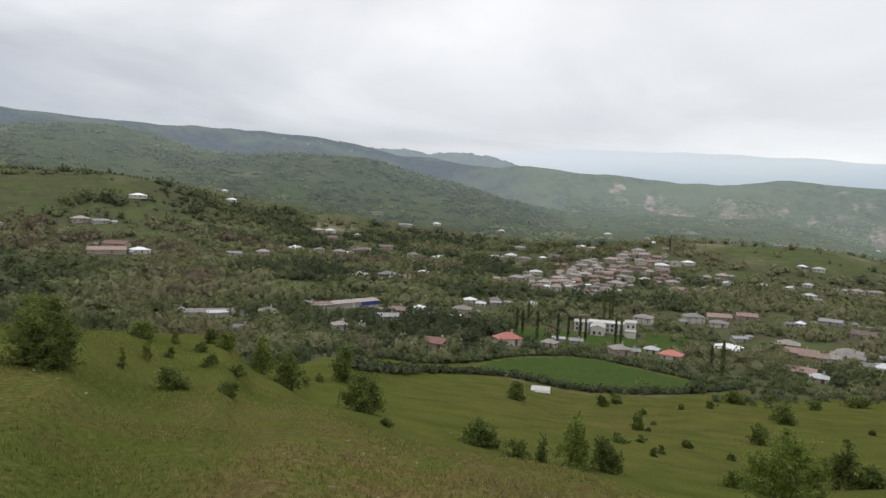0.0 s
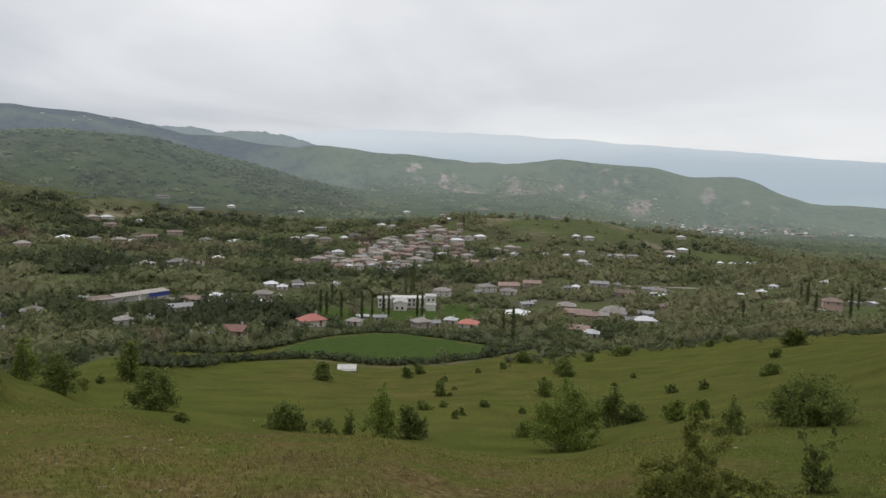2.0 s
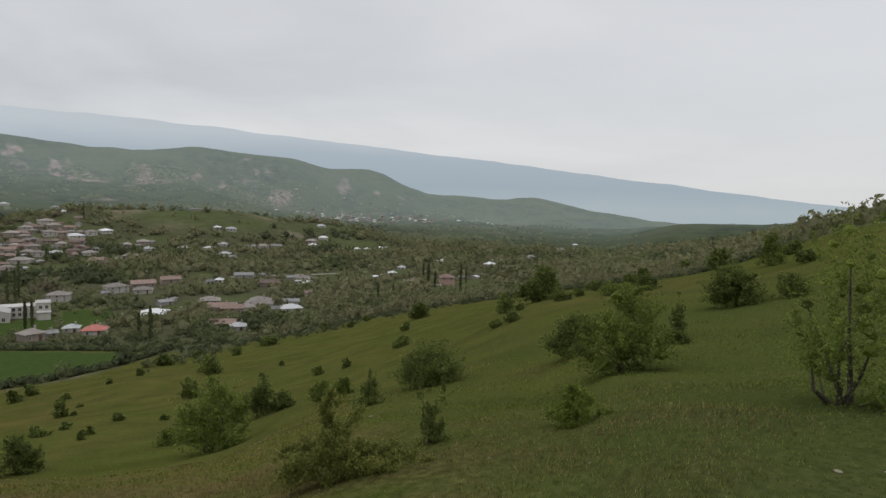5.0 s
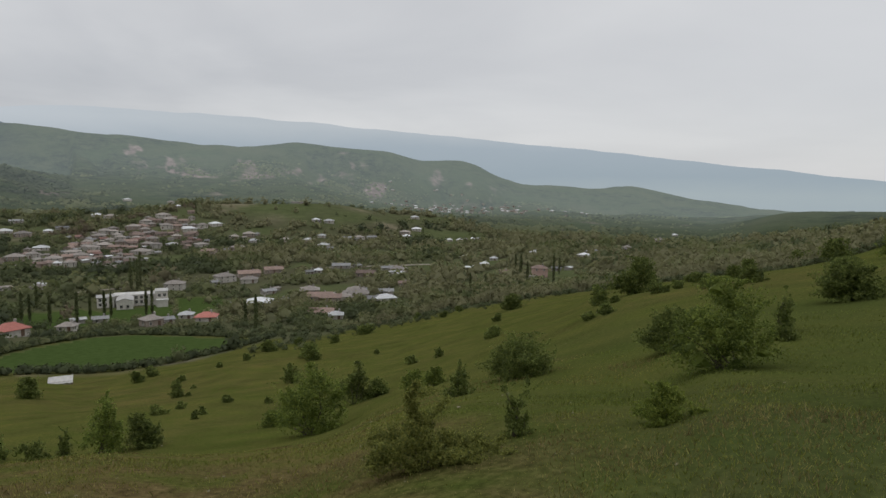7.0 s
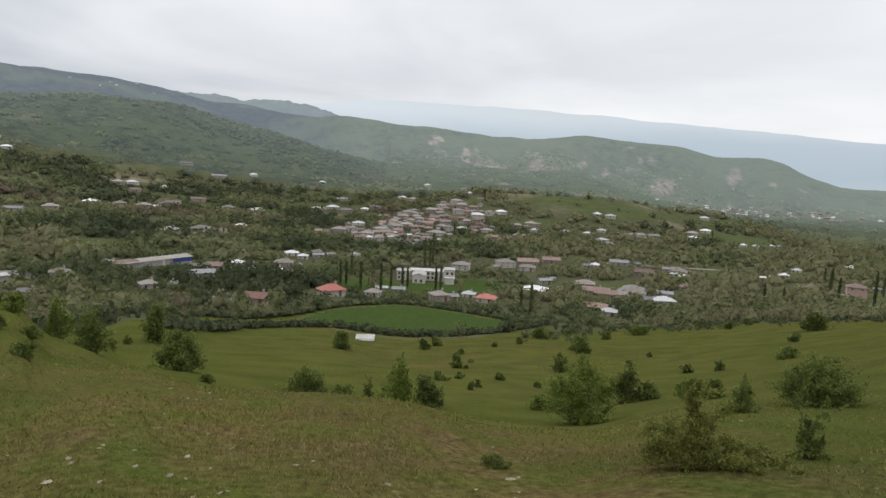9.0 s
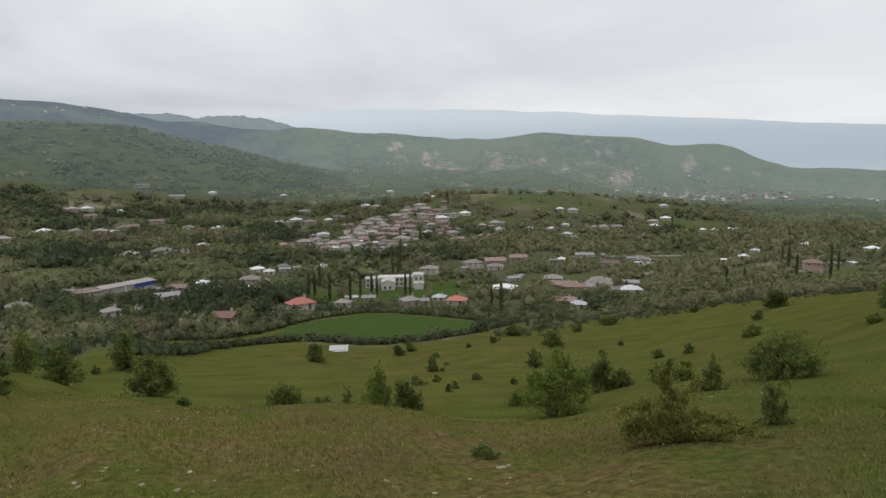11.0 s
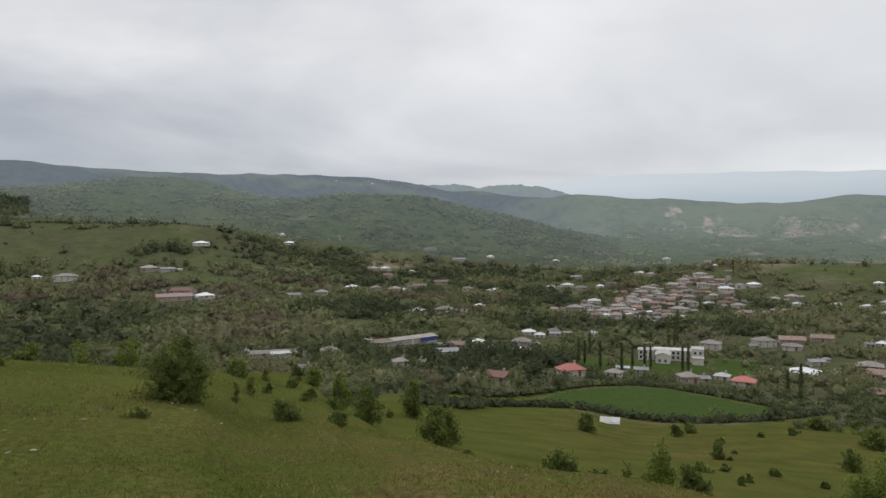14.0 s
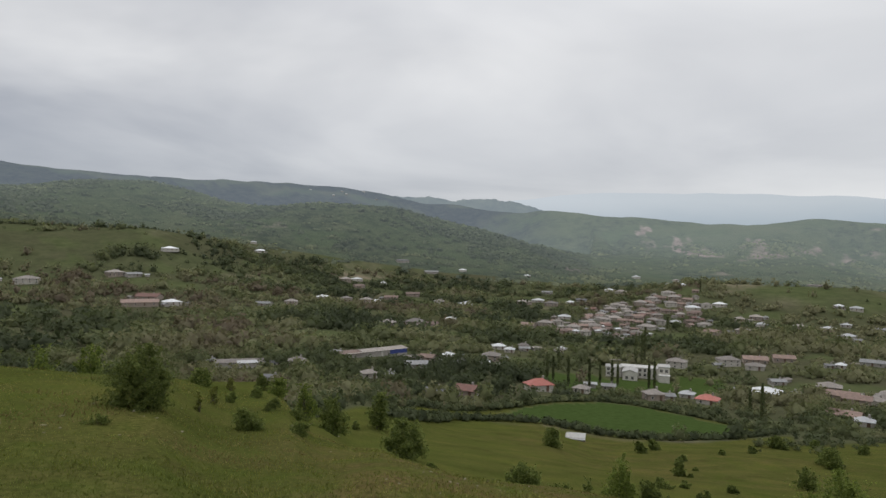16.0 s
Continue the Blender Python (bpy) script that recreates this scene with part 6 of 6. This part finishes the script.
shrub(73.7, 135.6, 1.94, 1.45, "round")
shrub(90.8, 133.3, 4.33, 2.72, "round")
shrub(16.6, 53.3, 1.50, 0.80, "scrubby")
shrub(19.0, 55.6, 0.95, 0.75, "scrubby")
shrub(17.6, 48.4, 0.75, 0.70, "scrubby")
shrub(25.4, 52.1, 0.70, 0.70, "scrubby")
shrub(32.9, 96.4, 1.10, 0.95, "round")
shrub(29.1, 81.0, 0.80, 0.40, "scrubby")
shrub(25.8, 73.5, 0.60, 0.45, "scrubby")
shrub(46.5, 31.5, 0.75, 0.70, "round")
shrub(61.0, 33.9, 1.40, 0.80, "scrubby")
shrub(63.2, 29.2, 1.75, 1.35, "round")
shrub(80.7, 35.5, 1.70, 1.95, "upright")
shrub(73.4, 16.8, 2.00, 1.60, "round")


# ---- on the pasture ----
def shelter(x, y, turn):
    root = tagged(new("shelter"), "low white sheet-covered shelter at the foot of the pasture", "shelter")
    root.matrix_basis = pose(x, y, float(ground_z(x, y)) + 0.05, 0, 0, turn) @ Matrix.Diagonal((0.9, 0.9, 0.6, 1))
    bm = bmesh.new()
    vs = [bm.verts.new(p) for p in ((-2.0, -1.1, -0.5), (2.0, -1.1, -0.5), (2.0, 1.1, -0.5), (-2.0, 1.1, -0.5), (-1.85, -1.0, 0.75), (1.85, -1.0, 0.75), (1.85, 1.0, 1.5), (-1.85, 1.0, 1.5))]
    for f in ((3, 2, 1, 0), (0, 1, 5, 4), (1, 2, 6, 5), (2, 3, 7, 6), (3, 0, 4, 7), (4, 5, 6, 7)):
        bm.faces.new([vs[i] for i in f])
    part("wall", bm, WALL_GREY, root, "grey board sides")
    bm = bmesh.new()
    nx, ny = 9, 5
    grid = [[bm.verts.new((-2.1 + 4.2 * i / (nx - 1), -1.35 + 2.6 * j / (ny - 1), 0.70 + 0.95 * j / (ny - 1) + 0.04 * math.sin(2.1 * i + j) + (-0.25 if j == 0 else 0))) for j in range(ny)] for i in range(nx)]
    for i in range(nx - 1):
        for j in range(ny - 1):
            bm.faces.new((grid[i][j], grid[i + 1][j], grid[i + 1][j + 1], grid[i][j + 1]))
    bmesh.ops.solidify(bm, geom=bm.faces[:], thickness=0.03)
    part("cover", bm, SHEET, root, "white sagging cover sheet")
    for k, px in enumerate((-1.95, 1.95)):
        part("post", boxes((px - 0.06, px + 0.06, -1.25, -1.13, -0.4, 0.5)), DOOR_WOOD, root)


SHEET = plain_material("white_sheeting", (0.78, 0.77, 0.74), 0.6)
shelter(22.4, 126.4, -14)


def stone_material():
    m, nt, bsdf = material("limestone")
    geo = nt.nodes.new("ShaderNodeNewGeometry")
    c = ramp_node(nt, geo.outputs["Random Per Island"], (0.0, (0.12, 0.10, 0.065)), (0.8, (0.19, 0.17, 0.105)), (1.0, (0.30, 0.275, 0.185)))
    c = mix_node(nt, 0.35, c, ramp_node(nt, noise_node(nt, 60, 4, 0.6, place_of(nt)), (0.35, (0.16, 0.145, 0.09)), (0.6, (0.36, 0.33, 0.23))))
    nt.links.new(c, bsdf.inputs["Base Color"])
    bsdf.inputs["Roughness"].default_value = 0.9
    return m


def scatter_stones():
    rng = np.random.default_rng(71)
    bm = bmesh.new()
    bmesh.ops.create_icosphere(bm, subdivisions=1, radius=1.0)
    base = np.array([v.co[:] for v in bm.verts])
    tri = np.array([[v.index for v in f.verts] for f in bm.faces])
    bm.free()
    n = 2400
    r = np.exp(rng.uniform(np.log(3.2), np.log(45), n))
    b = np.radians(np.where(rng.random(n) < 0.55, rng.uniform(-75, 10, n), rng.uniform(-10, 100, n)))
    x, y = r * np.sin(b), r * np.cos(b)
    west = np.clip((-18 - np.degrees(b)) / 12, 0, 1) * np.clip((26 - r) / 12, 0, 1)
    keep = (fbm(x / 4, y / 4, 3, 66) > -0.45 + 0.6 * rng.random(n)) & (rng.random(n) < 0.42 + 0.58 * west)
    x, y, r, west = x[keep], y[keep], r[keep], west[keep]
    n = len(x)
    size = rng.uniform(0.004, 0.015, n) * (1 + r / 45) * np.where(rng.random(n) < 0.08, 2.0, 1.0) * (1 + 0.35 * (x < 0.05 * y) + 0.45 * west * rng.random(n))
    shape = base[None] * (1 + 0.28 * rng.normal(size=(n, len(base), 1)))
    stretch = np.stack([rng.uniform(0.8, 2.4, n), rng.uniform(0.7, 1.4, n), rng.uniform(0.2, 0.45, n)], 1)
    t = rng.random(n) * 2 * np.pi
    shape = shape * stretch[:, None] * size[:, None, None]
    vx = shape[:, :, 0] * np.cos(t)[:, None] - shape[:, :, 1] * np.sin(t)[:, None] + x[:, None]
    vy = shape[:, :, 0] * np.sin(t)[:, None] + shape[:, :, 1] * np.cos(t)[:, None] + y[:, None]
    vz = shape[:, :, 2] + (ground_z(x, y) + 0.25 * size)[:, None]
    v = np.stack([vx, vy, vz], -1).reshape(-1, 3)
    f = (tri[None] + (np.arange(n) * len(base))[:, None, None]).reshape(-1, 3)
    me = raw_mesh("stones", v, f)
    me.materials.append(stone_material())
    tagged(new("stones", me), "small pale limestone stones strewn over the turf", "stones", kind="stuff")


scatter_stones()


def grass_material():
    m, nt, bsdf = material("grass_blades")
    at = nt.nodes.new("ShaderNodeAttribute")
    at.attribute_name = "tint"
    c = ramp_node(nt, at.outputs["Fac"], (0.0, (0.066, 0.084, 0.017)), (0.35, (0.078, 0.094, 0.019)), (0.6, (0.104, 0.112, 0.020)), (0.82, (0.150, 0.128, 0.046)), (1.0, (0.096, 0.072, 0.034)))
    nt.links.new(c, bsdf.inputs["Base Color"])
    bsdf.inputs["Roughness"].default_value = 0.8
    bsdf.inputs["Specular IOR Level"].default_value = 0.1
    thin = nt.nodes.new("ShaderNodeBsdfTranslucent")
    nt.links.new(c, thin.inputs["Color"])
    mix = nt.nodes.new("ShaderNodeAddShader")
    nt.links.new(bsdf.outputs[0], mix.inputs[0])
    nt.links.new(thin.outputs[0], mix.inputs[1])
    nt.links.new(mix.outputs[0], nt.nodes["Material Output"].inputs["Surface"])
    return m


def grow_grass():
    rng = np.random.default_rng(19)
    n = 300000
    r = np.exp(rng.uniform(np.log(2.2), np.log(30), n))
    b = np.radians(rng.uniform(-76, 104, n))
    x, y = r * np.sin(b), r * np.cos(b)
    patch = fbm(x / 1.6, y / 1.6, 3, 15)
    patch2 = fbm(x / 6.0, y / 6.0, 3, 25)
    keep = rng.random(n) < np.clip(0.7 + 0.5 * patch, 0.15, 1)
    x, y, r, patch, patch2 = x[keep], y[keep], r[keep], patch[keep], patch2[keep]
    n = len(x)
    tall = rng.uniform(0.012, 0.036, n) * (1 + 0.7 * np.clip(patch, -0.8, 1)) * (1 + r / 40) * np.where(rng.random(n) < 0.03, 2.0, 1)
    half = (0.0022 + 0.00042 * r) * rng.uniform(0.7, 1.4, n)
    a = rng.random(n) * 2 * np.pi
    lean = tall[:, None] * rng.normal(size=(n, 2)) * 0.45
    z = ground_z(x, y) - 0.004
    dx, dy = np.cos(a) * half, np.sin(a) * half
    v = np.stack([np.stack([x - dx, y - dy, z], -1), np.stack([x + dx, y + dy, z], -1), np.stack([x + lean[:, 0], y + lean[:, 1], z + tall], -1)], 1).reshape(-1, 3)
    me = bpy.data.meshes.new("grass")
    me.vertices.add(3 * n)
    me.vertices.foreach_set("co", v.astype(np.float32).reshape(-1))
    me.loops.add(3 * n)
    me.loops.foreach_set("vertex_index", np.arange(3 * n, dtype=np.int32))
    me.polygons.add(n)
    me.polygons.foreach_set("loop_start", np.arange(0, 3 * n, 3, dtype=np.int32))
    me.update(calc_edges=True)
    bear = np.degrees(np.arctan2(x, y))
    tint = np.clip(0.50 - 0.34 * np.clip((bear - 30) / 28, 0, 1) - 0.16 * np.clip((-8 - bear) / 25, 0, 1) - 0.14 * np.clip((-45 - bear) / 15, 0, 1) + 0.7 * patch2 + 0.35 * patch + 0.30 * np.exp(-((r - 4.5) / 3.0) ** 2) * np.clip(bear / 15, 0, 1) * np.clip((62 - bear) / 15, 0, 1) + 0.2 * rng.normal(size=n), 0.22, 1)
    soft_normals(me, np.tile(np.array([0.0, 0.0, 1.0]), (3 * n, 1)))
    at = me.attributes.new("tint", "FLOAT", "POINT")
    at.data.foreach_set("value", np.repeat(tint, 3).astype(np.float32))
    me.materials.append(grass_material())
    tagged(new("grass", me), "short grazed turf with dry stalks and weeds", "grass", kind="stuff")


grow_grass()


def track(label, width, *spots):
    """A worn pale track laid over the land."""
    pts = []
    for (x0, y0), (x1, y1) in zip(spots, spots[1:]):
        n = max(2, int(math.hypot(x1 - x0, y1 - y0) / 6))
        pts += [(x0 + (x1 - x0) * i / n, y0 + (y1 - y0) * i / n) for i in range(n)]
    pts = np.array(pts + [spots[-1]], float)
    way = unit(np.gradient(pts, axis=0))
    side = np.stack([-way[:, 1], way[:, 0]], 1) * width / 2
    l, r = pts + side, pts - side
    v = np.concatenate([np.stack([l[:, 0], l[:, 1], ground_z(l[:, 0], l[:, 1]) + 0.25], 1), np.stack([r[:, 0], r[:, 1], ground_z(r[:, 0], r[:, 1]) + 0.25], 1)])
    n = len(pts)
    me = raw_mesh("road", v, [(i, n + i, n + i + 1, i + 1) for i in range(n - 1)])
    me.materials.append(TRACK_EARTH)
    tagged(new("road", me), label, "road", kind="structure")


TRACK_EARTH = wall_material("pale_earth", (0.22, 0.195, 0.15), (0.12, 0.11, 0.08))
track("pale village road beside the river", 7, (220, 389), (261, 377), (305, 364))
track("pale dirt track on the hillside", 5, (-565, 289), (-548, 296), (-539, 307))
track("pale dirt track between gardens", 4, (-304, 256), (-313, 294), (-303, 321))
track("dirt lane down to the village", 4, (102, 393), (74, 392), (51, 378))
